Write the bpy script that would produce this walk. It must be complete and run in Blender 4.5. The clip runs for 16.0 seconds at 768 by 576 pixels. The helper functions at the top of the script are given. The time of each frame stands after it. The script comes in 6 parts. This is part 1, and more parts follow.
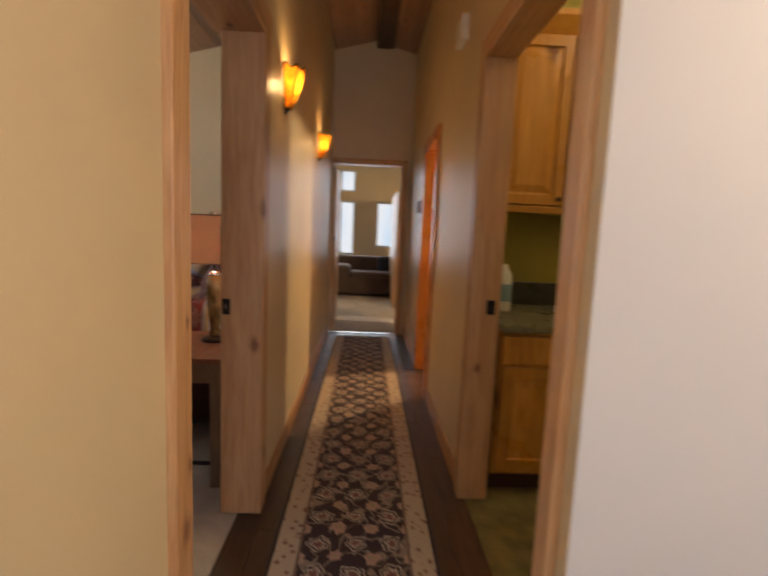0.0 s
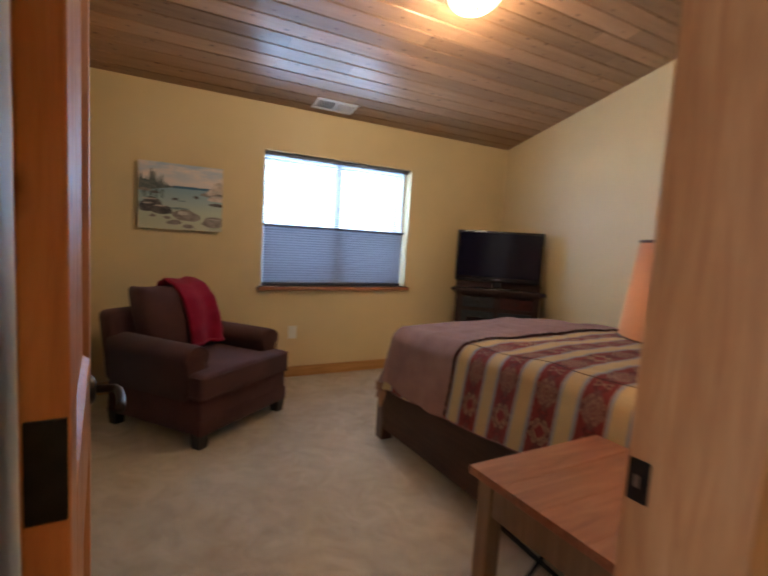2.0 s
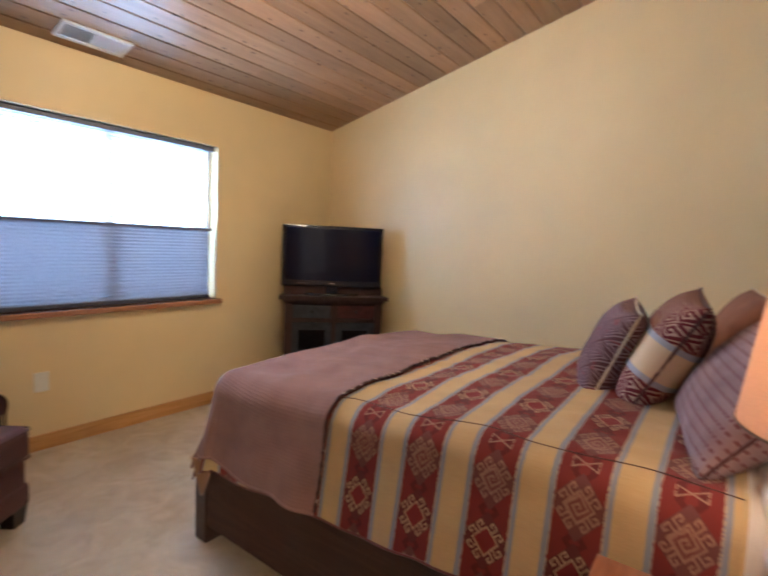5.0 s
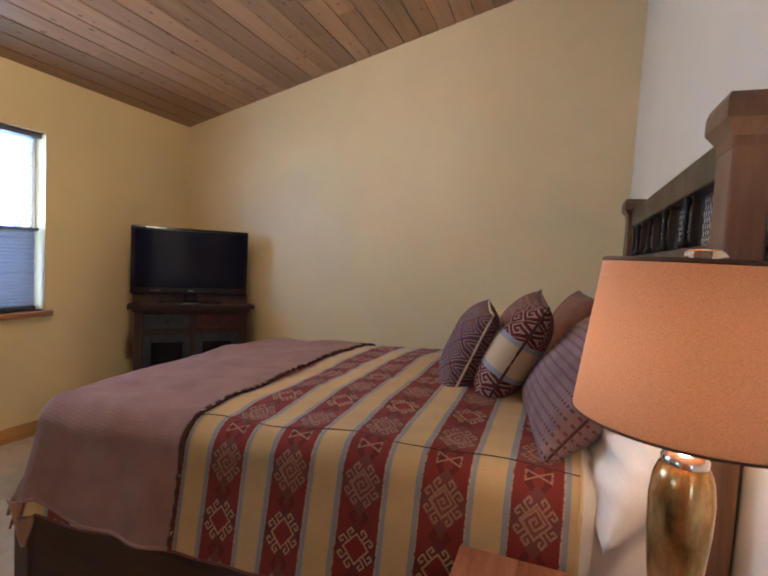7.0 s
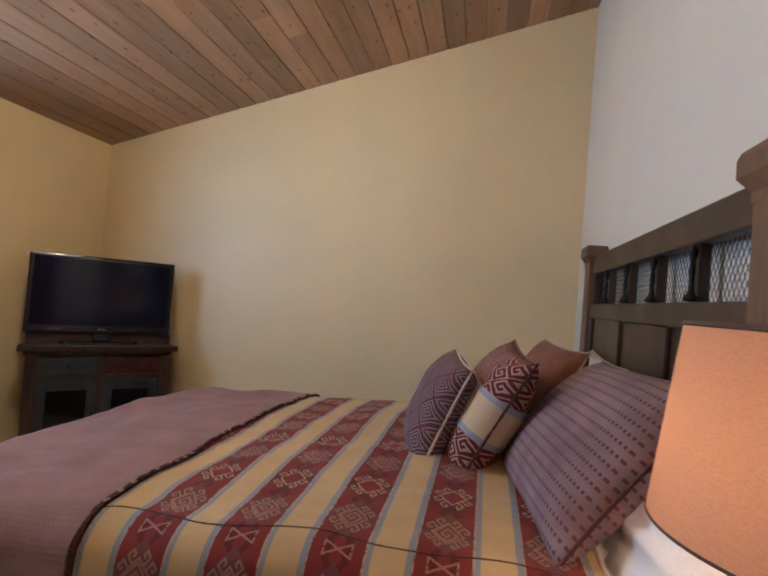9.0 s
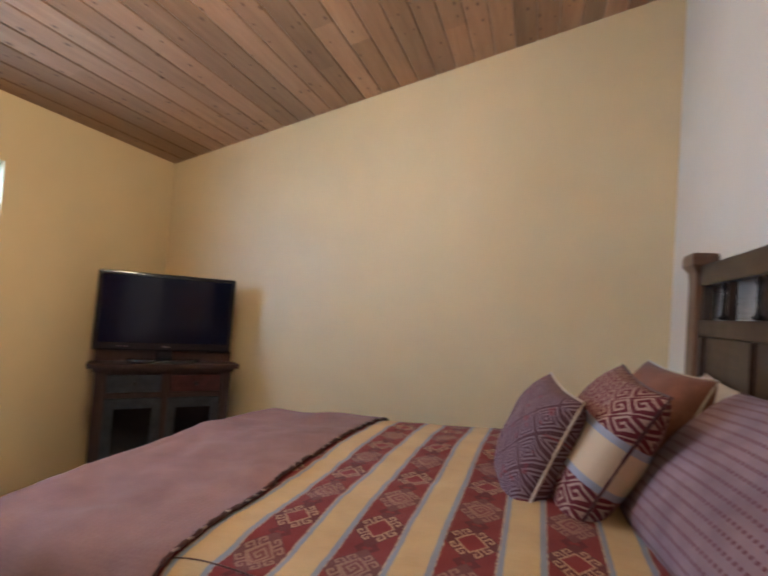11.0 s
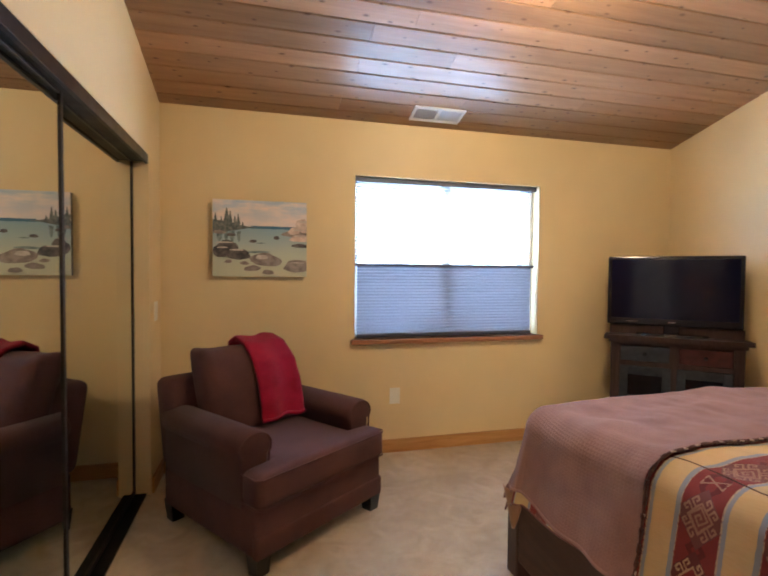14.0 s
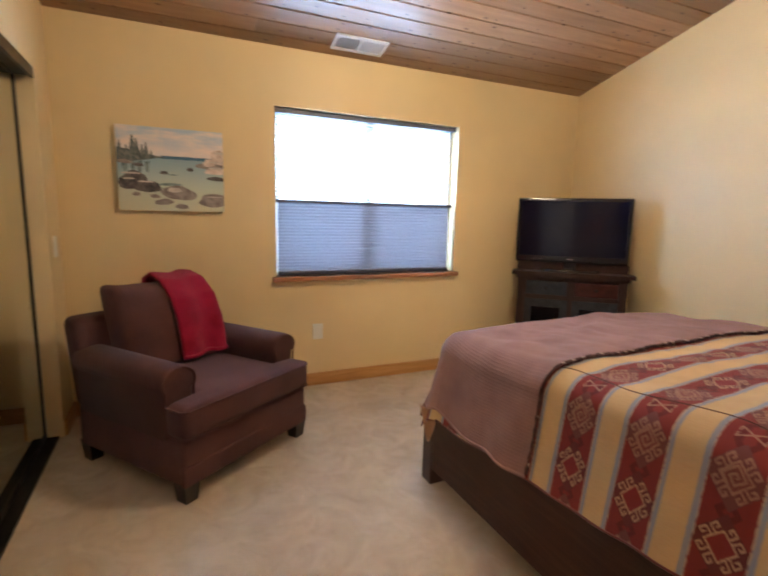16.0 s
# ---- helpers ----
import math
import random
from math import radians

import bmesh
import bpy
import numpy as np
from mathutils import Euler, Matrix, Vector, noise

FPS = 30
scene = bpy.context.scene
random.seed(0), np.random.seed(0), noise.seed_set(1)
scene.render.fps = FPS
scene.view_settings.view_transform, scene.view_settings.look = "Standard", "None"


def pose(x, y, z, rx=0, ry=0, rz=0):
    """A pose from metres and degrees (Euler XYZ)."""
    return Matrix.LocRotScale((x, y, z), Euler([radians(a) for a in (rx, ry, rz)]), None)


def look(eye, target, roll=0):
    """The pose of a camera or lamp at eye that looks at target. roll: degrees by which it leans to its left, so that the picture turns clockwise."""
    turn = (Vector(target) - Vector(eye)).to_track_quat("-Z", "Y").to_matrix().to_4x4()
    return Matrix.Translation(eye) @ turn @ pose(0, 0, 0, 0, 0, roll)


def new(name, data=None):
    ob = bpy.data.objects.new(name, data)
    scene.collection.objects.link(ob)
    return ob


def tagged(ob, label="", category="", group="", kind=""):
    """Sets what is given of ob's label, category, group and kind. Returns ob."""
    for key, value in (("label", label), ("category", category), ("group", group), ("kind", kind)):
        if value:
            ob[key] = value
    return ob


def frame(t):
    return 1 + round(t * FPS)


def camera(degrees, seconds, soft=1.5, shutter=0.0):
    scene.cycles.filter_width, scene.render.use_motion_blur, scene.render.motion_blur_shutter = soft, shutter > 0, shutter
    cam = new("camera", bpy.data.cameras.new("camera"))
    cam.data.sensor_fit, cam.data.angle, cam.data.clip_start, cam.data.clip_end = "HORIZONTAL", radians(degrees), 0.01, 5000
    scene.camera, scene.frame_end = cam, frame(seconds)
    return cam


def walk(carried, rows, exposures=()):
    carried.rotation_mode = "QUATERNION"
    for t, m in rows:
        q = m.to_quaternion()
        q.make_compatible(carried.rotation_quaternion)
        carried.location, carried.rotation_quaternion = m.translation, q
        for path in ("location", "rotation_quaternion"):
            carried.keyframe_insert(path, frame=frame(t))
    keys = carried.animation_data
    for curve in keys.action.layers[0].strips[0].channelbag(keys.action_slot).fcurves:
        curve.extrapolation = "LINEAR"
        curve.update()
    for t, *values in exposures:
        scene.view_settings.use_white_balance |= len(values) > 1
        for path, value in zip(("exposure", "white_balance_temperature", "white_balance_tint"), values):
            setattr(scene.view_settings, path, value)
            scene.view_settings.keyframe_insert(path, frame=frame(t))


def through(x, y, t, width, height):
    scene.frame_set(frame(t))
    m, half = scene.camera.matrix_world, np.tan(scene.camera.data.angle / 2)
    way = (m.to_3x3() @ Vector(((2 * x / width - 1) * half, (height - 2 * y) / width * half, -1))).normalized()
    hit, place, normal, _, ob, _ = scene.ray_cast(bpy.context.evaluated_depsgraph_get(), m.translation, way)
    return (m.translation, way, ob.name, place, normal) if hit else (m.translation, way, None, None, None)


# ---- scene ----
cam = camera(78.6, 16.0, 1.9, 0.45)
PATH = [
    (0, (0.001, 0.464, 1.33), (0.083, 2.447, 1.087), 2.5),
    (0.5, (0.09, 0.854, 1.332), (-0.428, 2.774, 1.123), 2.9),
    (1, (0.076, 1.208, 1.33), (-0.931, 2.924, 1.129), 3.3),
    (1.5, (-0.04, 1.546, 1.337), (-1.44, 2.961, 1.143), 3.5),
    (2, (-0.183, 1.778, 1.334), (-1.91, 2.765, 1.129), 3.5),
    (2.5, (-0.419, 1.898, 1.321), (-2.314, 2.505, 1.114), 3.0),
    (3, (-0.638, 1.966, 1.309), (-2.601, 2.271, 1.072), 1.9),
    (3.5, (-0.783, 2.028, 1.296), (-2.737, 2.359, 1.031), 2.0),
    (4, (-0.955, 2.088, 1.336), (-2.785, 2.864, 1.122), 2.4),
    (4.5, (-1.034, 2.135, 1.354), (-2.571, 3.401, 1.168), 2.5),
    (5, (-1.031, 2.169, 1.361), (-2.209, 3.775, 1.172), 2.7),
    (5.2, (-1.033, 2.169, 1.355), (-2.081, 3.861, 1.161), 2.9),
    (7.3, (-1.04, 2.226, 1.352), (-1.689, 4.114, 1.241), 3.5),
    (7.5, (-1.037, 2.243, 1.357), (-1.642, 4.147, 1.274), 3.8),
    (8, (-1.081, 2.29, 1.373), (-1.619, 4.216, 1.347), 4.4),
    (8.2, (-1.104, 2.305, 1.373), (-1.62, 4.237, 1.36), 4.5),
    (10.3, (-1.405, 2.573, 1.363), (-1.754, 4.54, 1.463), 4.8),
    (10.5, (-1.41, 2.557, 1.384), (-1.774, 4.522, 1.461), 4.5),
    (11, (-1.385, 2.559, 1.381), (-2.013, 4.456, 1.46), 4.3),
    (11.5, (-1.364, 2.526, 1.39), (-2.462, 4.197, 1.442), 3.4),
    (12, (-1.344, 2.432, 1.381), (-2.81, 3.792, 1.399), 2.5),
    (12.5, (-1.258, 2.336, 1.374), (-2.935, 3.425, 1.352), 1.6),
    (13, (-1.142, 2.262, 1.357), (-2.943, 3.129, 1.297), 0.9),
    (13.5, (-1.043, 2.266, 1.354), (-2.939, 2.9, 1.3), 0.6),
    (14, (-0.977, 2.225, 1.348), (-2.911, 2.732, 1.282), 0.5),
    (14.5, (-0.948, 2.173, 1.339), (-2.896, 2.614, 1.228), 0.6),
    (15, (-0.934, 2.171, 1.334), (-2.866, 2.648, 1.138), 0.8),
    (15.5, (-0.933, 2.18, 1.32), (-2.83, 2.763, 1.068), 1.0),
    (16, (-0.929, 2.192, 1.308), (-2.727, 3.013, 1.007), 1.3),
]
walk(cam, [(t, look(eye, target, roll)) for t, eye, target, roll in PATH],
     [(0.0, -1.5, 6200, 10), (1.0, -1.3, 6000, 10), (1.5, -1.3, 6400, 10), (2.0, -1.03, 6250, 10), (2.5, -0.46, 5900, 10), (3.0, -0.25, 6100, 10), (4.0, -0.2, 6300, 10), (4.5, -0.28, 6100, 10), (5.2, -0.38, 5900, 10), (7.3, -0.83, 5800, 10), (8.2, -0.81, 5600, 10), (10.3, -0.6, 5600, 10), (11.0, -0.58, 5700, 10), (12.5, -0.28, 6100, 10), (16.0, -0.2, 6300, 10)])

# ---------------------------------------------------------------- world and light
world = bpy.data.worlds.new("sky")
scene.world = world
world.use_nodes = True
wn = world.node_tree
sky = wn.nodes.new("ShaderNodeTexSky")
sky.sky_type = "NISHITA"
sky.sun_disc = False
sky.sun_elevation = radians(40)
sky.sun_rotation = radians(120)
wn.nodes["Background"].inputs["Strength"].default_value = 0.1
wn.links.new(sky.outputs[0], wn.nodes["Background"].inputs["Color"])


def lamp(name, kind, at, power, colour, size=0.05, target=None, size_y=None):
    data = bpy.data.lights.new(name, kind)
    data.energy, data.color = power, colour
    if kind == "AREA":
        data.size = size
        if size_y:
            data.shape, data.size_y = "RECTANGLE", size_y
    elif kind == "SUN":
        data.angle = size
    else:
        data.shadow_soft_size = size
    ob = new(name, data)
    ob.matrix_world = look(at, target) if target else pose(*at)
    return ob


WARM = (1.0, 0.66, 0.34)
lamp("sun", "SUN", (0, 0, 12), 2.5, (1.0, 0.94, 0.86), radians(0.5), (-9, 3, 0))
lamp("ceiling_light_bulb", "POINT", (-2.6, 3.67, 2.68), 84, (1.0, 0.79, 0.52), 0.10)
lamp("table_lamp_bulb", "POINT", (-0.838, 3.08, 1.22), 9.6, (1.0, 0.72, 0.45), 0.04)
lamp("sconce_bulb", "POINT", (-0.395, 3.10, 2.075), 31.0, (1.0, 0.60, 0.22), 0.03)
lamp("sconce_bulb", "POINT", (-0.395, 4.85, 2.075), 31.0, (1.0, 0.60, 0.22), 0.03)
lamp("window_daylight", "AREA", (-4.62, 3.64, 1.45), 130, (0.44, 0.68, 1.0), 1.45, (0, 3.64, 1.35), 1.1)
lamp("entry_window_daylight", "AREA", (0.6, -2.35, 1.5), 95, (0.74, 0.84, 1.0), 1.6, (0.1, 3, 1.3), 1.5)
lamp("living_window_daylight", "AREA", (0.0, 10.9, 1.6), 120, (0.86, 0.93, 1.0), 2.6, (0, 5, 0.9), 2.0)
# unseen fill lamp, added to brighten the near hall walls; no fixture stands here
lamp("entry_ceiling_bulb", "POINT", (2.1, 0.45, 2.3), 260, (1.0, 0.78, 0.50), 0.12)
lamp("side_room_bulb", "POINT", (1.72, 5.25, 2.1), 460, (1.0, 0.70, 0.36), 0.06)
lamp("laundry_ceiling_bulb", "POINT", (1.6, 2.4, 2.72), 42, (1.0, 0.75, 0.4), 0.1)


# ---------------------------------------------------------------- helpers for materials
class Nodes:
    """A small writer of node materials."""

    def __init__(self, name, rough=0.6, metal=0.0, spec=0.5):
        self.m = bpy.data.materials.new(name)
        self.m.use_nodes = True
        self.t = self.m.node_tree
        self.b = self.t.nodes["Principled BSDF"]
        self.b.inputs["Roughness"].default_value = rough
        self.b.inputs["Metallic"].default_value = metal
        self.b.inputs["Specular IOR Level"].default_value = spec

    def put(self, value, socket):
        if hasattr(value, "links"):
            self.t.links.new(value, socket)
        elif isinstance(value, (tuple, list)) and socket.type == "RGBA":
            socket.default_value = (*value[:3], 1.0)
        else:
            socket.default_value = value

    def node(self, kind, **ins):
        n = self.t.nodes.new(kind)
        for k, v in ins.items():
            self.put(v, n.inputs[k.replace("_", " ")])
        return n

    def coord(self, which="Object"):
        return self.t.nodes.new("ShaderNodeTexCoord").outputs[which]

    def scaled(self, vec, scale, rot=(0, 0, 0)):
        n = self.t.nodes.new("ShaderNodeMapping")
        self.put(vec, n.inputs["Vector"])
        n.inputs["Scale"].default_value = scale
        n.inputs["Rotation"].default_value = rot
        return n.outputs[0]

    def noise(self, vec, scale, detail=4.0, rough=0.55, dist=0.0):
        n = self.node("ShaderNodeTexNoise", Vector=vec, Scale=scale, Detail=detail, Roughness=rough, Distortion=dist)
        return n.outputs["Fac"]

    def ramp(self, fac, *stops, hard=False):
        n = self.t.nodes.new("ShaderNodeValToRGB")
        self.put(fac, n.inputs["Fac"])
        e = n.color_ramp.elements
        while len(e) < len(stops):
            e.new(0.5)
        for el, (p, c) in zip(e, stops):
            el.position = p
            el.color = (*c, 1) if isinstance(c, (tuple, list)) else (c, c, c, 1)
        if hard:
            n.color_ramp.interpolation = "CONSTANT"
        return n.outputs["Color"]

    def math(self, op, a, b=0.0, c=0.0):
        n = self.t.nodes.new("ShaderNodeMath")
        n.operation = op
        for i, v in enumerate((a, b, c)):
            self.put(v, n.inputs[i])
        return n.outputs[0]

    def mix(self, fac, a, b, how="MIX"):
        n = self.t.nodes.new("ShaderNodeMix")
        n.data_type, n.blend_type = "RGBA", how
        self.put(fac, n.inputs[0])
        self.put(a, n.inputs[6])
        self.put(b, n.inputs[7])
        return n.outputs[2]

    def split(self, vec):
        n = self.t.nodes.new("ShaderNodeSeparateXYZ")
        self.put(vec, n.inputs[0])
        return n.outputs

    def bump(self, height, strength=0.2, distance=0.01):
        n = self.node("ShaderNodeBump", Height=height, Strength=strength, Distance=distance)
        self.put(n.outputs[0], self.b.inputs["Normal"])

    def colour(self, c):
        self.put(c, self.b.inputs["Base Color"])
        return self


def paint(name, base, vary=0.06, rough=0.55, texture=0.25):
    n = Nodes(name, rough)
    co = n.coord()
    a = n.noise(co, 1.1, 3)
    dark = tuple(v * (1 - vary * 1.5) for v in base)
    light = tuple(min(1, v * (1 + vary)) for v in base)
    col = n.ramp(a, (0.3, dark), (0.7, light))
    n.colour(col)
    n.bump(n.math("ADD", n.noise(co, 55, 3), n.math("MULTIPLY", n.noise(co, 9, 3), 0.6)), texture, 0.002)
    return n.m


def wood(name, tones, along="Z", rough=0.42, scale=1.0, knots=True, island=False, vary=0.35, knot_scale=5.0, rare=0.45):
    """Wood with grain along one axis, knots and a tone that differs from piece to piece."""
    n = Nodes(name, rough)
    co = n.coord()
    long = {"X": (0.08, 1, 1), "Y": (1, 0.08, 1), "Z": (1, 1, 0.08)}[along]
    if island:
        r = n.t.nodes.new("ShaderNodeNewGeometry").outputs["Random Per Island"]
    else:
        r = n.t.nodes.new("ShaderNodeObjectInfo").outputs["Random"]
    off = n.node("ShaderNodeCombineXYZ", X=n.math("MULTIPLY", r, 37.0), Y=n.math("MULTIPLY", r, 51.0), Z=n.math("MULTIPLY", r, 23.0)).outputs[0]
    add = n.t.nodes.new("ShaderNodeVectorMath")
    add.operation = "ADD"
    n.put(co, add.inputs[0])
    n.put(off, add.inputs[1])
    vec = add.outputs[0]
    g = n.scaled(vec, tuple(s * scale for s in long))
    grain = n.noise(g, 26, 6, 0.62, 0.0 if island else 1.2)
    fine = n.noise(g, 120, 3, 0.6)
    f = n.math("ADD", n.math("MULTIPLY", grain, 0.8), n.math("MULTIPLY", fine, 0.2))
    col = n.ramp(f, (0.30, tones[0]), (0.5, tones[1]), (0.68, tones[2]))
    tint = n.math("ADD", 1.0 - vary / 2, n.math("MULTIPLY", r, vary))
    col = n.mix(1.0, col, n.node("ShaderNodeCombineColor", Red=tint, Green=tint, Blue=tint).outputs[0], "MULTIPLY")
    broad = n.ramp(n.noise(g, 4.0 if not island else 9.0, 3, 0.5, 0.8 if not island else 0.0), (0.3, (0.84, 0.80, 0.76)), (0.7, (1.04, 1.03, 1.02)))
    col = n.mix(1.0, col, broad, "MULTIPLY")
    if knots:
        kx, ky, kz = n.split(vec)
        across, length = {"X": (n.math("ADD", ky, kz), kx), "Y": (n.math("ADD", kx, kz), ky), "Z": (n.math("ADD", kx, ky), kz)}[along]
        shake = n.math("MULTIPLY", n.math("SUBTRACT", n.noise(vec, 30, 2), 0.5), 0.0 if island else 0.075 / knot_scale)
        flat = n.node("ShaderNodeCombineXYZ", X=n.math("ADD", across, shake), Y=n.math("ADD", n.math("MULTIPLY", length, 0.6), shake)).outputs[0]
        v = n.t.nodes.new("ShaderNodeTexVoronoi")
        v.voronoi_dimensions = "2D"
        n.put(flat, v.inputs["Vector"])
        v.inputs["Scale"].default_value = knot_scale
        keep = n.math("GREATER_THAN", n.split(v.outputs["Color"])[0], rare)
        size = n.math("ADD", 0.55, n.math("MULTIPLY", n.split(v.outputs["Color"])[1], 1.0 if island else 0.9))
        spot = n.ramp(n.math("DIVIDE", v.outputs["Distance"], size), (0.0, 1.0), (0.040, 0.85), (0.062, 0.40), (0.100, 0.0))
        col = n.mix(n.math("MULTIPLY", spot, n.math("MULTIPLY", keep, 0.88)), col, (tones[0][0] * 0.34, tones[0][1] * 0.25, tones[0][2] * 0.25))
    n.colour(col)
    if not island:
        n.put(n.ramp(n.noise(co, 6, 3), (0.3, rough - 0.06), (0.7, rough + 0.08)), n.b.inputs["Roughness"])
    n.bump(f, 0.05 if island else 0.12, 0.002)
    return n.m


def fabric(name, a, b, weave=900.0, rough=0.9, sheen=0.3, big=3.0, strength=0.35):
    n = Nodes(name, rough, spec=0.2)
    co = n.coord()
    x, y, z = n.split(co)
    w = n.math("ADD", n.math("SINE", n.math("MULTIPLY", n.math("ADD", x, z), weave)), n.math("SINE", n.math("MULTIPLY", n.math("ADD", y, z), weave)))
    col = n.ramp(n.math("ADD", n.math("MULTIPLY", n.noise(co, big, 4), 0.7), n.math("MULTIPLY", n.noise(co, 160, 2), 0.3)), (0.35, a), (0.65, b))
    n.colour(col)
    n.b.inputs["Sheen Weight"].default_value = sheen
    n.bump(n.math("ADD", n.math("MULTIPLY", w, 0.15), n.noise(co, 300, 2)), strength, 0.002)
    return n.m


def plain(name, base, rough=0.5, metal=0.0, vary=0.12, scale=30.0, spec=0.5):
    n = Nodes(name, rough, metal, spec)
    co = n.coord()
    f = n.noise(co, scale, 4)
    n.colour(n.ramp(f, (0.3, tuple(v * (1 - vary) for v in base)), (0.7, tuple(min(1, v * (1 + vary)) for v in base))))
    n.put(n.ramp(n.noise(co, scale * 0.3, 3), (0.3, max(0.02, rough - 0.05)), (0.7, min(1, rough + 0.06))), n.b.inputs["Roughness"])
    return n.m


def glow(name, colour, strength, vary=0.0, scale=2.0):
    m = bpy.data.materials.new(name)
    m.use_nodes = True
    t = m.node_tree
    t.nodes.remove(t.nodes["Principled BSDF"])
    e = t.nodes.new("ShaderNodeEmission")
    e.inputs["Color"].default_value = (*colour, 1)
    e.inputs["Strength"].default_value = strength
    t.links.new(e.outputs[0], t.nodes["Material Output"].inputs[0])
    return m


def thin(name, colour, through=0.5, rough=0.8, noise_scale=40.0, vary=0.15):
    """Cloth, paper or mica that lets light through."""
    n = Nodes(name, rough, spec=0.2)
    co = n.coord()
    c = n.ramp(n.noise(co, noise_scale, 5), (0.3, tuple(v * (1 - vary) for v in colour)), (0.7, tuple(min(1, v * (1 + vary)) for v in colour)))
    n.colour(c)
    tr = n.node("ShaderNodeBsdfTranslucent", Color=c)
    mx = n.t.nodes.new("ShaderNodeMixShader")
    mx.inputs[0].default_value = through
    n.t.links.new(n.b.outputs[0], mx.inputs[1])
    n.t.links.new(tr.outputs[0], mx.inputs[2])
    n.t.links.new(mx.outputs[0], n.t.nodes["Material Output"].inputs[0])
    return n.m


# ---------------------------------------------------------------- materials
WALL = paint("yellow_wall_paint", (0.74, 0.575, 0.325), 0.05, 0.46)
WALL.node_tree.nodes["Principled BSDF"].inputs["Specular IOR Level"].default_value = 0.35
HALL_WALL = paint("cream_hall_paint", (0.72, 0.58, 0.36), 0.05, 0.42)
# cream, whitened further: some of the window's daylight is put into the colour
EAST_WALL = paint("daylit_cream_paint", (0.74, 0.68, 0.575), 0.05, 0.5)
WHITE_WALL = paint("white_wall_paint", (0.74, 0.72, 0.73), 0.03, 0.6)
OLIVE = paint("olive_paint", (0.42, 0.36, 0.06), 0.05, 0.6)
WHITE = plain("white_vinyl", (0.80, 0.80, 0.80), 0.4, 0, 0.03)
PLATE = plain("white_plastic_plate", (0.82, 0.79, 0.72), 0.35, 0, 0.03)
PINE = ((0.35, 0.195, 0.105), (0.42, 0.24, 0.135), (0.475, 0.285, 0.165))
CEIL = wood("knotty_pine_ceiling", PINE, "Y", 0.29, 1.0, True, True, 0.55, 9.0, 0.3)
FIR = ((0.50, 0.255, 0.115), (0.64, 0.375, 0.18), (0.73, 0.47, 0.255))
POST = wood("knotty_fir_post", FIR, "Z", 0.42, 1.0, True, False, 0.12, 3.4, 0.40)
POSTX = wood("knotty_fir_beam_x", FIR, "X", 0.42, 1.0, True, False, 0.12, 7.5, 0.35)
POSTY = wood("knotty_fir_beam_y", FIR, "Y", 0.42, 1.0, True, False, 0.12, 7.5, 0.35)
DOORW = wood("varnished_alder_door", ((0.40, 0.15, 0.055), (0.52, 0.22, 0.085), (0.60, 0.28, 0.12)), "Z", 0.36, 1.0, True, False, 0.08, 7.5, 0.78)
DOORW.node_tree.nodes["Principled BSDF"].inputs["Specular IOR Level"].default_value = 0.3
BASEW = wood("fir_baseboard", ((0.38, 0.18, 0.06), (0.50, 0.26, 0.09), (0.58, 0.32, 0.13)), "Y", 0.4, 1.0, False, False, 0.1)
BASEWX = wood("fir_baseboard_x", ((0.38, 0.18, 0.06), (0.50, 0.26, 0.09), (0.58, 0.32, 0.13)), "X", 0.4, 1.0, False, False, 0.1)
SILLW = wood("stained_window_stool", ((0.24, 0.10, 0.05), (0.33, 0.15, 0.08), (0.40, 0.20, 0.11)), "Y", 0.35, 1.0, False, False, 0.08)
DARKW = wood("dark_walnut_floor", ((0.045, 0.022, 0.012), (0.075, 0.037, 0.020), (0.11, 0.056, 0.03)), "Y", 0.34, 1.0, False, False, 0.5)
BEDW = wood("dark_stained_bed_wood", ((0.022, 0.011, 0.008), (0.036, 0.019, 0.013), (0.052, 0.028, 0.020)), "Y", 0.38, 1.0, False, False, 0.1)
# bed wood for the headboard posts, lightened: table-lamp light put into the colour
BEDW_LIT = wood("lamplit_bed_post", ((0.09, 0.046, 0.025), (0.14, 0.074, 0.042), (0.185, 0.10, 0.06)), "Z", 0.38, 1.0, False, False, 0.1)
STANDW = wood("weathered_stand_wood", ((0.026, 0.013, 0.010), (0.042, 0.022, 0.017), (0.060, 0.034, 0.027)), "Z", 0.55, 1.0, False, False, 0.2)
STANDW.node_tree.nodes["Principled BSDF"].inputs["Specular IOR Level"].default_value = 0.2
STANDG = plain("distressed_grey_paint", (0.030, 0.034, 0.040), 0.6, 0, 0.35, 18, 0.2)
STANDR = plain("distressed_red_paint", (0.055, 0.015, 0.013), 0.55, 0, 0.4, 18, 0.2)
TABLEW = wood("reddish_plank_tabletop", ((0.15, 0.050, 0.024), (0.25, 0.095, 0.048), (0.33, 0.15, 0.08)), "Y", 0.33, 1.0, False, False, 0.1)
TABLEL = wood("light_oak_leg", ((0.15, 0.085, 0.042), (0.20, 0.12, 0.065), (0.25, 0.16, 0.09)), "Z", 0.5, 1.0, False, False, 0.12)
CABW = wood("honey_hickory_cabinet", ((0.40, 0.17, 0.02), (0.56, 0.27, 0.04), (0.64, 0.34, 0.07)), "Z", 0.32, 1.0, True, False, 0.2, 2.2)
IRON = plain("blackened_iron", (0.020, 0.018, 0.017), 0.45, 0.7, 0.3)
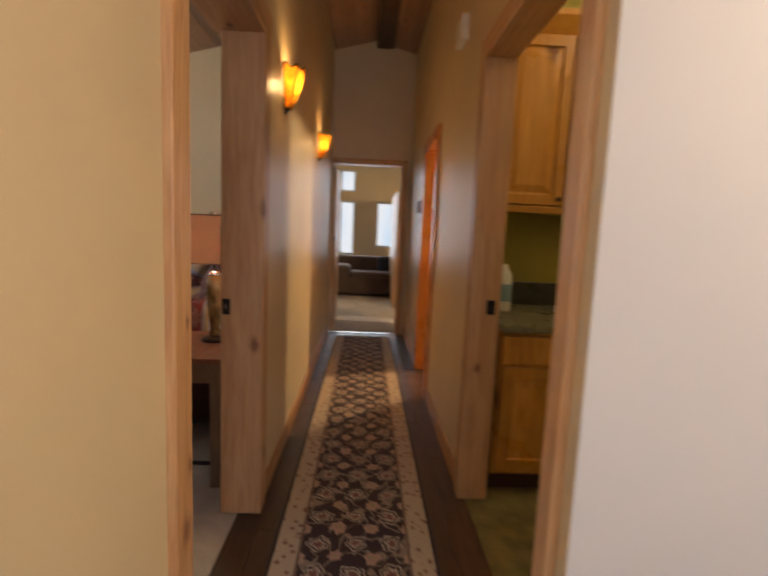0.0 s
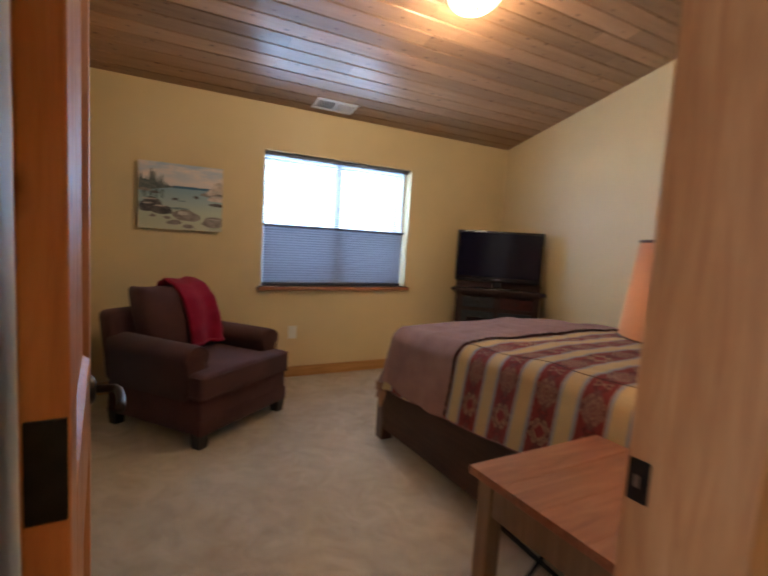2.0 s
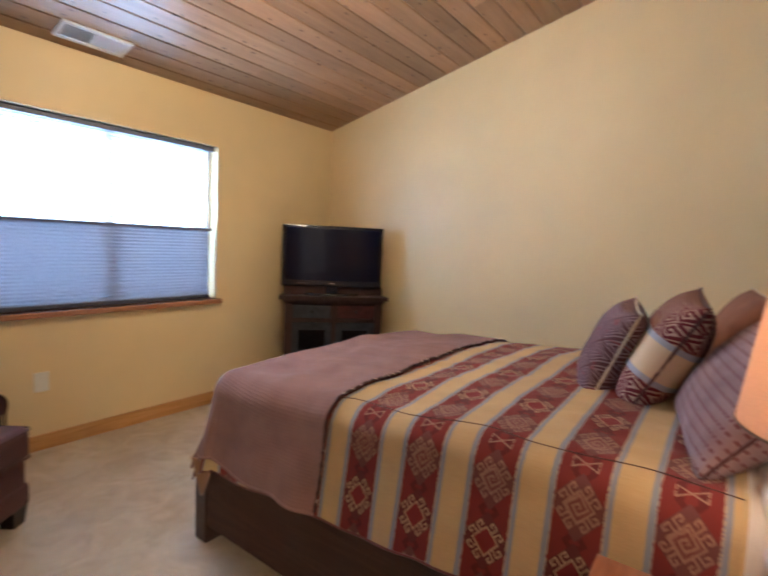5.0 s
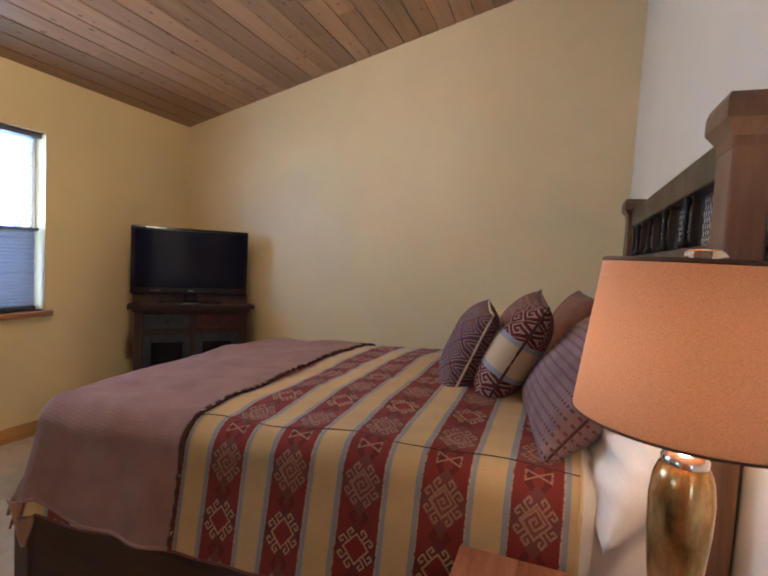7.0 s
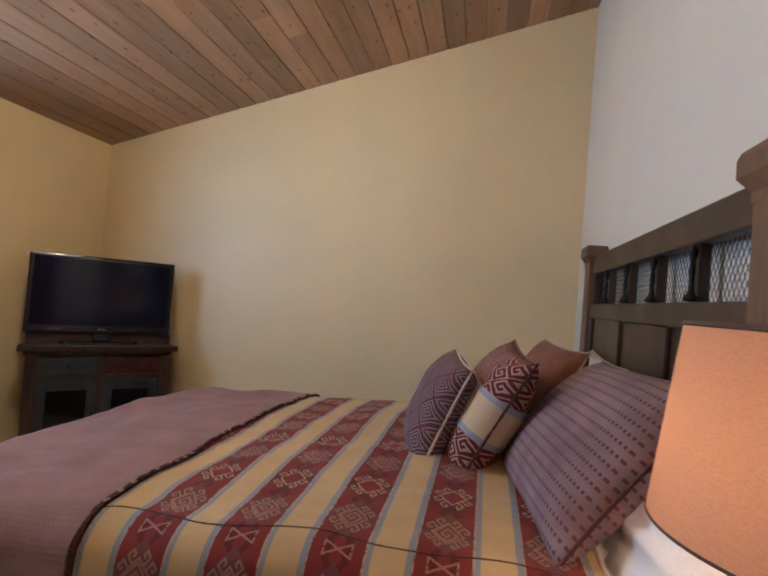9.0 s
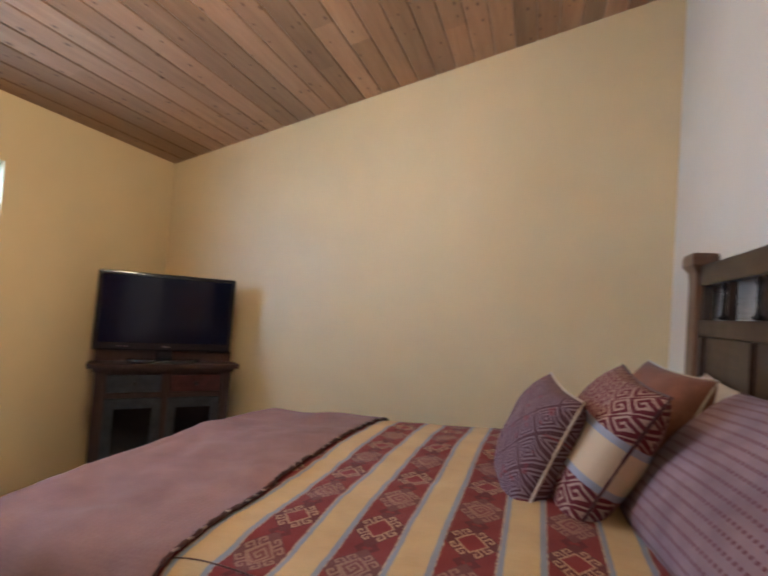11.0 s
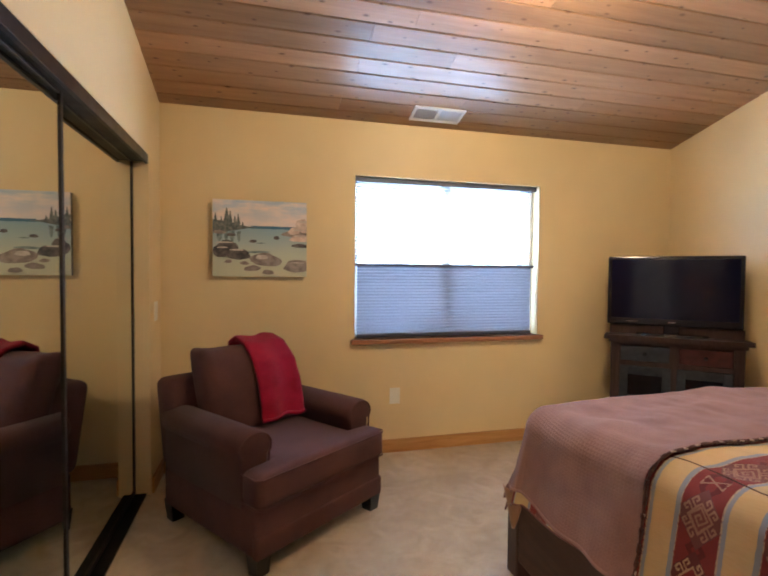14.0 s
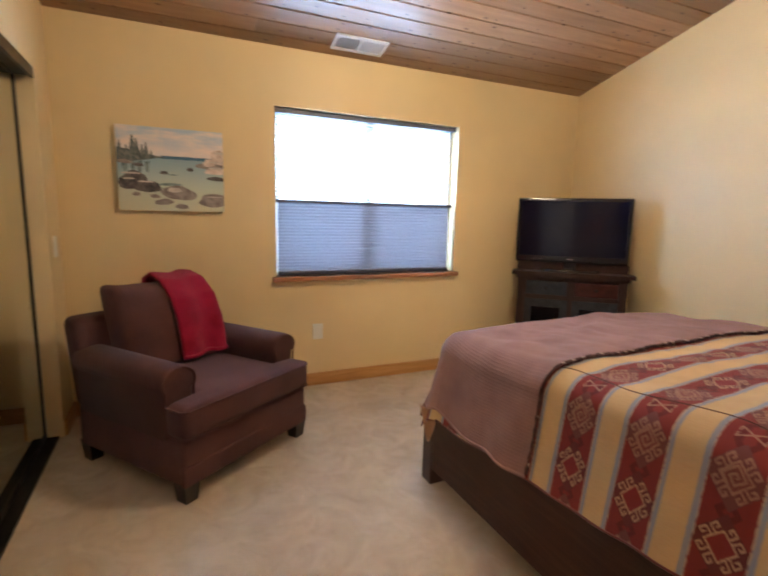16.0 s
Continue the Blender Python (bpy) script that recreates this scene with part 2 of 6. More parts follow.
BRONZE = plain("oil_rubbed_bronze", (0.045, 0.035, 0.030), 0.35, 0.8, 0.25)
BLACK = plain("black_gloss_plastic", (0.006, 0.006, 0.008), 0.18, 0, 0.1)
SCREEN = plain("dark_tv_screen", (0.003, 0.004, 0.014), 0.10, 0, 0.05, 30, 0.2)
GLASSDARK = plain("dark_cabinet_glass", (0.008, 0.006, 0.006), 0.12, 0, 0.1)
CHROME = plain("polished_nickel", (0.70, 0.70, 0.70), 0.15, 1.0, 0.05)
CHAIR = fabric("brown_chair_upholstery", (0.062, 0.025, 0.024), (0.100, 0.041, 0.038), 1400, 0.9, 0.05, 4)
LEG = plain("dark_espresso_leg", (0.012, 0.007, 0.006), 0.4, 0, 0.2)
RED = fabric("crimson_throw_fleece", (0.21, 0.003, 0.018), (0.29, 0.007, 0.030), 1200, 0.95, 0.08, 9, 0.5)
LINEN = fabric("white_bed_linen", (0.70, 0.65, 0.62), (0.80, 0.76, 0.73), 1500, 0.85, 0.2, 5, 0.2)
SHADE = thin("oatmeal_lamp_shade", (0.52, 0.26, 0.14), 0.14, 0.85, 420, 0.14)
MICA = thin("amber_mica", (0.85, 0.22, 0.006), 0.42, 0.4, 30, 0.5)
TAN = fabric("tan_sofa_cloth", (0.085, 0.055, 0.042), (0.12, 0.078, 0.060), 1200, 0.9, 0.2, 4)


def carpet(name, a, b):
    n = Nodes(name, 0.95, spec=0.1)
    co = n.coord()
    big = n.math("ADD", n.math("MULTIPLY", n.noise(co, 1.6, 3, 0.6, 0.6), 0.5), n.math("MULTIPLY", n.noise(co, 6.0, 4, 0.6, 1.2), 0.5))
    fine = n.noise(co, 260, 2, 0.7)
    n.colour(n.ramp(n.math("ADD", n.math("MULTIPLY", big, 0.72), n.math("MULTIPLY", fine, 0.28)), (0.40, a), (0.60, b)))
    n.b.inputs["Sheen Weight"].default_value = 0.25
    n.bump(n.math("ADD", fine, n.math("MULTIPLY", n.noise(co, 90, 2), 0.8)), 0.7, 0.006)
    return n.m


CARPET = carpet("beige_cut_pile_carpet", (0.41, 0.31, 0.205), (0.60, 0.485, 0.35))


def mirror_material():
    n = Nodes("mirror_glass", 0.015, 1.0)
    n.colour((0.80, 0.82, 0.78))
    return n.m


MIRROR = mirror_material()


def glass_material(name, tint=(1, 1, 1)):
    n = Nodes(name, 0.0)
    n.colour(tint)
    n.b.inputs["Transmission Weight"].default_value = 1.0
    n.b.inputs["IOR"].default_value = 1.05
    return n.m


GLASS = glass_material("window_glass")
CLEAR = glass_material("clear_cut_glass", (0.96, 0.97, 0.98))
CLEAR.node_tree.nodes["Principled BSDF"].inputs["IOR"].default_value = 1.45


# ---------------------------------------------------------------- mesh helpers
def part(name, bm, material, parent=None, label="", smooth=False):
    me = bpy.data.meshes.new(name)
    bm.to_mesh(me)
    bm.free()
    if material:
        me.materials.append(material)
    if smooth:
        for p in me.polygons:
            p.use_smooth = True
    ob = new(name, me)
    if parent:
        ob.parent = parent
    if label:
        ob["label"] = label
    return ob


def thing(name, label, category, m=None, group="", kind=""):
    ob = tagged(new(name), label, category, group, kind)
    if m is not None:
        ob.matrix_world = m
    return ob


def box(x0, x1, y0, y1, z0, z1, bevel=0.0, seg=2, bm=None):
    bm = bm or bmesh.new()
    c = ((x0 + x1) / 2, (y0 + y1) / 2, (z0 + z1) / 2)
    made = bmesh.ops.create_cube(bm, size=1, matrix=Matrix.Translation(c) @ Matrix.Diagonal((abs(x1 - x0), abs(y1 - y0), abs(z1 - z0), 1)))
    if bevel:
        edges = list({e for v in made["verts"] for e in v.link_edges})
        bmesh.ops.bevel(bm, geom=edges, offset=bevel, segments=seg, profile=0.5, affect="EDGES")
    return bm


def prism(points, lo, hi, axis="y", bm=None):
    """A solid with this outline, swept from lo to hi along an axis. The outline lies in the other two axes, in xyz order."""
    bm = bm or bmesh.new()

    def put(a, b, h):
        return {"x": (h, a, b), "y": (a, h, b), "z": (a, b, h)}[axis]

    lows = [bm.verts.new(put(a, b, lo)) for a, b in points]
    highs = [bm.verts.new(put(a, b, hi)) for a, b in points]
    n = len(points)
    bm.faces.new(lows)
    bm.faces.new(highs[::-1])
    for i in range(n):
        bm.faces.new((lows[i], highs[i], highs[(i + 1) % n], lows[(i + 1) % n]))
    bmesh.ops.recalc_face_normals(bm, faces=bm.faces)
    return bm


def lathe(profile, seg=40, bm=None, start=0.0, turn=math.tau, centre=(0, 0)):
    bm = bm or bmesh.new()
    full = turn > math.tau - 1e-4
    rings = []
    for r, z in profile:
        rings.append([bm.verts.new((centre[0] + r * math.cos(start + turn * i / seg), centre[1] + r * math.sin(start + turn * i / seg), z)) for i in range(seg if full else seg + 1)])
    for a, b in zip(rings, rings[1:]):
        for i in range(seg):
            j = (i + 1) % seg if full else i + 1
            bm.faces.new((a[i], a[j], b[j], b[i]))
    bmesh.ops.remove_doubles(bm, verts=bm.verts, dist=1e-5)
    bmesh.ops.recalc_face_normals(bm, faces=bm.faces)
    return bm


def rod(a, b, r, seg=10, bm=None):
    bm = bm or bmesh.new()
    a, b = Vector(a), Vector(b)
    d = b - a
    m = Matrix.Translation((a + b) / 2) @ d.to_track_quat("Z", "Y").to_matrix().to_4x4()
    bmesh.ops.create_cone(bm, cap_ends=True, segments=seg, radius1=r, radius2=r, depth=d.length, matrix=m)
    return bm


def tube(path, r, seg=10, bm=None):
    """A smooth tube along a path of points."""
    bm = bm or bmesh.new()
    pts = [Vector(p) for p in path]
    rings = []
    for k, p in enumerate(pts):
        d = (pts[min(k + 1, len(pts) - 1)] - pts[max(k - 1, 0)]).normalized()
        a = d.cross(Vector((0, 0, 1)))
        a = a.normalized() if a.length > 1e-3 else Vector((1, 0, 0))
        b = d.cross(a).normalized()
        rings.append([bm.verts.new(p + a * (r * math.cos(math.tau * i / seg)) + b * (r * math.sin(math.tau * i / seg))) for i in range(seg)])
    for p, q in zip(rings, rings[1:]):
        for i in range(seg):
            bm.faces.new((p[i], p[(i + 1) % seg], q[(i + 1) % seg], q[i]))
    bm.faces.new(rings[0])
    bm.faces.new(rings[-1][::-1])
    bmesh.ops.recalc_face_normals(bm, faces=bm.faces)
    return bm


def sheet(fn, nu, nv, thick=0.0, uv=None):
    """A grid of points fn(u, v), u and v from 0 to 1, with a thickness and a uv layer."""
    bm = bmesh.new()
    lay = bm.loops.layers.uv.new("UVMap")
    grid = [[bm.verts.new(fn(i / nu, j / nv)) for j in range(nv + 1)] for i in range(nu + 1)]
    for i in range(nu):
        for j in range(nv):
            f = bm.faces.new((grid[i][j], grid[i + 1][j], grid[i + 1][j + 1], grid[i][j + 1]))
            for lp, (a, b) in zip(f.loops, ((i, j), (i + 1, j), (i + 1, j + 1), (i, j + 1))):
                lp[lay].uv = uv(a / nu, b / nv) if uv else (a / nu, b / nv)
    bmesh.ops.recalc_face_normals(bm, faces=bm.faces)
    if thick:
        bmesh.ops.solidify(bm, geom=bm.faces[:], thickness=thick)
    return bm


def wall_with_holes(name, axis, at, thick, span, top, holes, material):
    """A wall in the plane axis = at, thick towards +axis; span (a0, a1); top is a height or two heights; holes (a0, a1, z0, z1)."""
    a0, a1 = span
    t0, t1 = top if isinstance(top, tuple) else (top, top)

    def height(a):
        return t0 + (t1 - t0) * (a - a0) / (a1 - a0)

    cuts = sorted({a0, a1, *[h[0] for h in holes], *[h[1] for h in holes]})
    bm = bmesh.new()
    sweep = {"x": "x", "y": "y"}[axis]
    for p, q in zip(cuts, cuts[1:]):
        mid = (p + q) / 2
        zs = [0.0]
        for h in sorted([h for h in holes if h[0] <= mid <= h[1]], key=lambda h: h[2]):
            zs += [h[2], h[3]]
        zs.append(None)
        for lo, hi in zip(zs[::2], zs[1::2]):
            if hi is not None and hi - lo < 1e-4:
                continue
            pts = [(p, lo), (q, lo), (q, height(q) if hi is None else hi), (p, height(p) if hi is None else hi)]
            prism(pts, at, at + thick, sweep, bm)
    bmesh.ops.remove_doubles(bm, verts=bm.verts, dist=1e-5)
    return tagged(part(name, bm, material), kind="structure")


# ---------------------------------------------------------------- the shell
W, N, S, E = -4.335, 5.677, 1.585, -0.65        # bedroom faces
HL, HR, FAR = -0.465, 0.53, 6.424               # hall faces
SLOPE, LOW, RIDGE = 0.262, 2.44, 0.03
TOP = LOW + SLOPE * (RIDGE - W)


def roof(x):
    return LOW + SLOPE * (x - W) if x < RIDGE else TOP - SLOPE * (x - RIDGE)


WIN = (2.885, 4.392, 0.857, 2.05)
w_west = wall_with_holes("wall_west", "x", W - 0.16, 0.16, (0.6, N + 0.16), LOW + 0.04, [WIN], WALL)
wall_with_holes("wall_north", "y", N, 0.16, (W, HL - 0.004), (LOW + 0.03, roof(HL) + 0.03), [], WALL)
# south wall with the wardrobe opening
CL = (-4.02, -1.86, 0.0, 2.03)
wall_with_holes("wall_south", "y", S - 0.10, 0.10, (W, E), (LOW + 0.03, roof(E) + 0.03), [CL], WALL)
wall_with_holes("wall_wardrobe_back", "y", 0.62, 0.1, (W, E), 2.6, [], WALL)
wall_with_holes("wall_wardrobe_end", "x", E - 0.12, 0.1, (0.72, S - 0.1), 2.6, [], WALL)
# wall between bedroom and hall: two leaves, so that each side has its own paint
DOOR = (1.565, 2.625, 0.0, 2.225)
MID = (E + HL) / 2
wall_with_holes("wall_east", "x", E, MID - E, (S - 0.1, N), roof(E) + 0.05, [DOOR], EAST_WALL)
wall_with_holes("wall_hall_west", "x", MID, HL - MID, (-2.5, FAR), roof(HL) + 0.06, [DOOR], HALL_WALL)
# hall east wall with its two openings
R1, R2 = (1.590, 2.775, 0.0, 2.24), (4.08, 4.98, 0.0, 2.13)
wall_with_holes("wall_hall_east", "x", HR, 0.15, (1.52, FAR), roof(HR) + 0.06, [R1, R2], HALL_WALL)
wall_with_holes("wall_entry_return", "y", 1.52, 0.12, (HR + 0.15, 2.6), 3.6, [], WHITE_WALL)
part("corner_bead", box(HR - 0.002, HR + 0.15, 1.516, 1.521, 0, 3.3), WHITE_WALL)["kind"] = "structure"
wall_with_holes("wall_entry_back", "y", -2.6, 0.12, (HL, 2.6), 3.6, [(-0.2, 1.4, 0.75, 2.25)], WHITE_WALL)
wall_with_holes("wall_entry_east", "x", 2.6, 0.12, (-2.6, 1.64), 3.6, [], WHITE_WALL)
# wall at the hall's end, with the opening to the living room
FD = (-0.45, 0.41, 0.0, 2.13)
wall_with_holes("wall_hall_end", "y", FAR, 0.14, (HL - 0.3, HR + 0.3), 3.9, [FD], HALL_WALL)
# laundry behind the first opening, and a room behind the second
wall_with_holes("wall_laundry_back", "y", 3.45, 0.1, (HR + 0.15, 2.6), 2.9, [], OLIVE)
wall_with_holes("wall_laundry_east", "x", 2.6, 0.1, (1.64, 3.55), 2.9, [], OLIVE)
wall_with_holes("wall_side_room", "x", 1.9, 0.1, (3.55, FAR), 2.9, [], HALL_WALL)
part("laundry_ceiling", box(HR + 0.15, 2.7, 1.64, 3.55, 2.9, 2.98), WHITE_WALL)["kind"] = "structure"
part("side_room_ceiling", box(HR + 0.15, 2.0, 3.55, FAR, 2.9, 2.98), WHITE_WALL)["kind"] = "structure"
# living room shell
wall_with_holes("wall_living_end", "y", 11.0, 0.16, (-3.2, 3.2), 4.2, [(-0.62, -0.28, 0.76, 1.95), (-0.62, -0.28, 2.14, 2.62), (0.20, 0.64, 0.95, 1.95)], HALL_WALL)
wall_with_holes("wall_living_west", "x", -3.3, 0.1, (FAR + 0.14, 11), 4.2, [], HALL_WALL)
wall_with_holes("wall_living_east", "x", 3.2, 0.1, (FAR + 0.14, 11), 4.2, [], HALL_WALL)
part("living_ceiling", box(-3.3, 3.3, FAR + 0.14, 11.16, 4.2, 4.28), WHITE_WALL)["kind"] = "structure"
# floors
tagged(part("floor_carpet", box(W - 0.16, E + 0.10, 0.6, N, -0.06, 0.0), CARPET), kind="structure")
tagged(part("floor_hall_base", box(E + 0.10, HR + 0.02, -2.6, FAR + 0.02, -0.08, -0.014), DARKW), kind="structure")
tagged(part("floor_living", box(-3.3, 3.3, FAR + 0.02, 11.1, -0.06, 0.0), CARPET), kind="structure")
tagged(part("floor_laundry", box(HR + 0.02, 2.7, 1.6, 3.5, -0.06, -0.002), plain("mottled_green_vinyl", (0.20, 0.17, 0.07), 0.35, 0, 0.5, 7)), kind="structure")
tagged(part("floor_side_room", box(HR + 0.02, 2.0, 3.5, FAR, -0.06, -0.002), DARKW), kind="structure")
tagged(part("floor_entry", box(HR + 0.02, 2.7, -2.6, 1.6, -0.06, -0.002), DARKW), kind="structure")


# sloping ceiling of tongue-and-groove boards, one mesh
def board_ceiling():
    bm = bmesh.new()
    width, thick = 0.135, 0.02
    rng = random.Random(4)
    for side in (0, 1):
        d = Vector((1, 0, SLOPE)).normalized() if side == 0 else Vector((1, 0, -SLOPE)).normalized()
        start = Vector((W - 0.16, 0, roof(W - 0.16) if side == 0 else 0)) if side == 0 else Vector((RIDGE, 0, TOP))
        up = Vector((-d.z, 0, d.x))
        length = ((RIDGE - W + 0.16) if side == 0 else (2.7 - RIDGE)) / d.x
        k = 0
        while k * width < length:
            a, b = k * width, min((k + 1) * width, length)
            ends = [-2.6, N + 0.2 if side == 0 and start.x + d.x * a < HL - 0.1 else FAR + 0.02]
            y = ends[0] + rng.uniform(0.4, 3.4)
            cuts = [ends[0]]
            while y < ends[1] - 0.3:
                cuts.append(y)
                y += rng.uniform(2.2, 4.2)
            cuts.append(ends[1])
            for y0, y1 in zip(cuts, cuts[1:]):
                v = 0.006
                prof = [(a + 0.001, v), (a + 0.001 + v, 0), (b - 0.001 - v, 0), (b - 0.001, v), (b - 0.001, thick), (a + 0.001, thick)]
                pts = []
                for yy in (y0 + 0.0006, y1 - 0.0006):
                    pts.append([bm.verts.new(start + d * s + up * h + Vector((0, yy, 0))) for s, h in prof])
                bm.faces.new(pts[0])
                bm.faces.new(pts[1][::-1])
                for i in range(6):
                    j = (i + 1) % 6
                    bm.faces.new((pts[0][i], pts[1][i], pts[1][j], pts[0][j]))
            k += 1
    bmesh.ops.recalc_face_normals(bm, faces=bm.faces)
    return bm


tagged(part("ceiling", board_ceiling(), CEIL), "knotty pine tongue-and-groove board ceiling sloping up to a ridge", "ceiling", kind="structure")
deck = bmesh.new()
prism([(W - 0.2, roof(W - 0.2) + 0.022), (RIDGE, TOP + 0.024), (2.75, roof(2.75) + 0.022), (2.75, roof(2.75) + 0.12), (RIDGE, TOP + 0.13), (W - 0.2, roof(W - 0.2) + 0.12)], -2.65, FAR + 0.05, "y", deck)
tagged(part("roof_deck", deck, DARKW), kind="structure")
part("ridge_beam", box(0.045, 0.245, -2.6, FAR, 3.50, 3.72, 0.006), wood("dark_ridge_beam", ((0.05, 0.028, 0.018), (0.08, 0.045, 0.03), (0.11, 0.065, 0.04)), "Y", 0.5))["kind"] = "structure"
tagged(part("wardrobe_ceiling", box(W, E, 0.62, S - 0.1, 2.5, 2.56), WHITE_WALL), kind="structure")

# ---------------------------------------------------------------- bedroom window
win = tagged(thing("window_1", "white vinyl slider window with a half-lowered blue-grey cellular shade", "window", kind="structure"))
y0, y1, z0, z1 = WIN
fx = W - 0.13
for a, b, c, d in ((y0, y1, z1 - 0.045, z1), (y0, y1, z0, z0 + 0.045), (y0, y0 + 0.045, z0 + 0.045, z1 - 0.045), (y1 - 0.045, y1, z0 + 0.045, z1 - 0.045), ((y0 + y1) / 2 - 0.03, (y0 + y1) / 2 + 0.03, z0 + 0.045, z1 - 0.045)):
    part("window_frame", box(fx - 0.03, fx + 0.03, a, b, c, d, 0.004), WHITE, win)
for a, b in ((y0 + 0.045, (y0 + y1) / 2 - 0.03), ((y0 + y1) / 2 + 0.03, y1 - 0.045)):
    pane = part("pane", box(fx - 0.004, fx + 0.002, a, b, z0 + 0.045, z1 - 0.045), GLASS, win)
    pane.visible_shadow = False
sill = part("window_sill", box(W - 0.10, W + 0.045, 2.855, 4.425, 0.822, 0.857, 0.006), SILLW, win, "stained wood window stool")

shade = thing("window_shade", "blue-grey pleated cellular shade covering the lower half of the window", "window shade")
part("head_rail", box(W - 0.085, W - 0.035, y0 + 0.006, y1 - 0.006, z1 - 0.038, z1 - 0.004, 0.003), plain("grey_shade_rail", (0.12, 0.12, 0.15), 0.5), shade)
part("middle_rail", box(W - 0.08, W - 0.045, y0 + 0.012, y1 - 0.012, 1.395, 1.415, 0.003), plain("grey_shade_rail_b", (0.10, 0.10, 0.13), 0.5), shade)
part("bottom_rail", box(W - 0.08, W - 0.045, y0 + 0.03, y1 - 0.03, 0.859, 0.885, 0.003), plain("grey_shade_rail_c", (0.06, 0.06, 0.08), 0.5), shade)


def pleats(u, v):
    z = 0.885 + (1.395 - 0.885) * v
    k = v * 22
    tri = abs((k % 1) - 0.5) * 2
    return (W - 0.0625 + 0.005 * (tri - 0.5), y0 + 0.03 + (y1 - y0 - 0.06) * u, z)


part("pleated_cloth", sheet(pleats, 1, 88), thin("blue_grey_shade_cloth", (0.22, 0.228, 0.275), 0.085, 0.9, 90, 0.06), shade)


def sheer(u, v):
    z = 1.415 + (z1 - 0.038 - 1.415) * v
    tri = abs(((v * 27) % 1) - 0.5) * 2
    return (W - 0.0625 + 0.010 * (tri - 0.5), y0 + 0.012 + (y1 - y0 - 0.06) * u, z)


def sheer_cloth():
    n = Nodes("white_sheer_cloth", 0.9, spec=0.1)
    n.colour((0.85, 0.87, 0.90))
    tr = n.node("ShaderNodeBsdfTranslucent", Color=(0.88, 0.92, 0.96))
    cl = n.node("ShaderNodeBsdfTransparent", Color=(0.95, 0.97, 1.0))
    a, b = n.t.nodes.new("ShaderNodeMixShader"), n.t.nodes.new("ShaderNodeMixShader")
    a.inputs[0].default_value = 0.7
    n.t.links.new(n.b.outputs[0], a.inputs[1])
    n.t.links.new(tr.outputs[0], a.inputs[2])
    b.inputs[0].default_value = 0.68
    n.t.links.new(a.outputs[0], b.inputs[1])
    n.t.links.new(cl.outputs[0], b.inputs[2])
    n.t.links.new(b.outputs[0], n.t.nodes["Material Output"].inputs[0])
    return n.m


part("sheer_cloth", sheet(sheer, 1, 108), sheer_cloth(), shade, "white sheer upper half letting daylight through")
for k in range(4):
    yy = y0 + 0.25 + k * (y1 - y0 - 0.5) / 3
    part("lift_cord", rod((W - 0.0625, yy, 1.415), (W - 0.0625, yy, z1 - 0.038), 0.0008, 6), WHITE, shade)

# daylight behind the bedroom window: a glowing panel, white and blue brightness in its colour


def daylight_panel(name, lo, hi, strength, scale):
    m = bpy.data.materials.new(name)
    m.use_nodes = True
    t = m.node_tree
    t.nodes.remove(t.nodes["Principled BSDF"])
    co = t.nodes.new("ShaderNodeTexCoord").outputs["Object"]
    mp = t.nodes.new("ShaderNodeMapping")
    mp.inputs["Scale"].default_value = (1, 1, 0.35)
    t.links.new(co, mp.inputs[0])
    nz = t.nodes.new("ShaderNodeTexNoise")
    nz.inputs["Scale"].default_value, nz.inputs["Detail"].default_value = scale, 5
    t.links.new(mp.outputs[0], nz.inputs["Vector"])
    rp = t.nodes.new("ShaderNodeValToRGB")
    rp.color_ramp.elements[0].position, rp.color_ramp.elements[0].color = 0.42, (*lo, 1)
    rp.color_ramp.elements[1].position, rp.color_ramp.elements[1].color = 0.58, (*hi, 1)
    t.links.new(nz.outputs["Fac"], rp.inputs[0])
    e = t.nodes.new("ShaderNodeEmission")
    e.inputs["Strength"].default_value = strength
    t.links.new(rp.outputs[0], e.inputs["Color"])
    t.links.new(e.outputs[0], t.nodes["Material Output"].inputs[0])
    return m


tagged(part("backdrop", box(-9.1, -9.0, -4, 12, -2, 6.5), daylight_panel("window_daylight_glow", (0.36, 0.62, 1.0), (0.97, 0.99, 1), 1.5, 1.2)), "glowing white and blue panel for daylight outside the window", "backdrop", kind="structure")
# a second glowing panel gives the daylight seen through the living room windows
tagged(part("backdrop", box(-9, 9, 15.0, 15.1, -2, 8), daylight_panel("living_daylight_glow", (0.62, 0.80, 1.0), (1, 1, 1), 2.4, 0.8)), "glowing white and blue panel for daylight outside the living room", "backdrop", kind="structure")
tagged(part("ground", box(-60, 60, -60, 60, -0.5, -0.4), plain("dry_ground", (0.16, 0.14, 0.09), 0.95, 0, 0.4, 1.5)), "dry earth ground around the house", "ground", kind="structure")

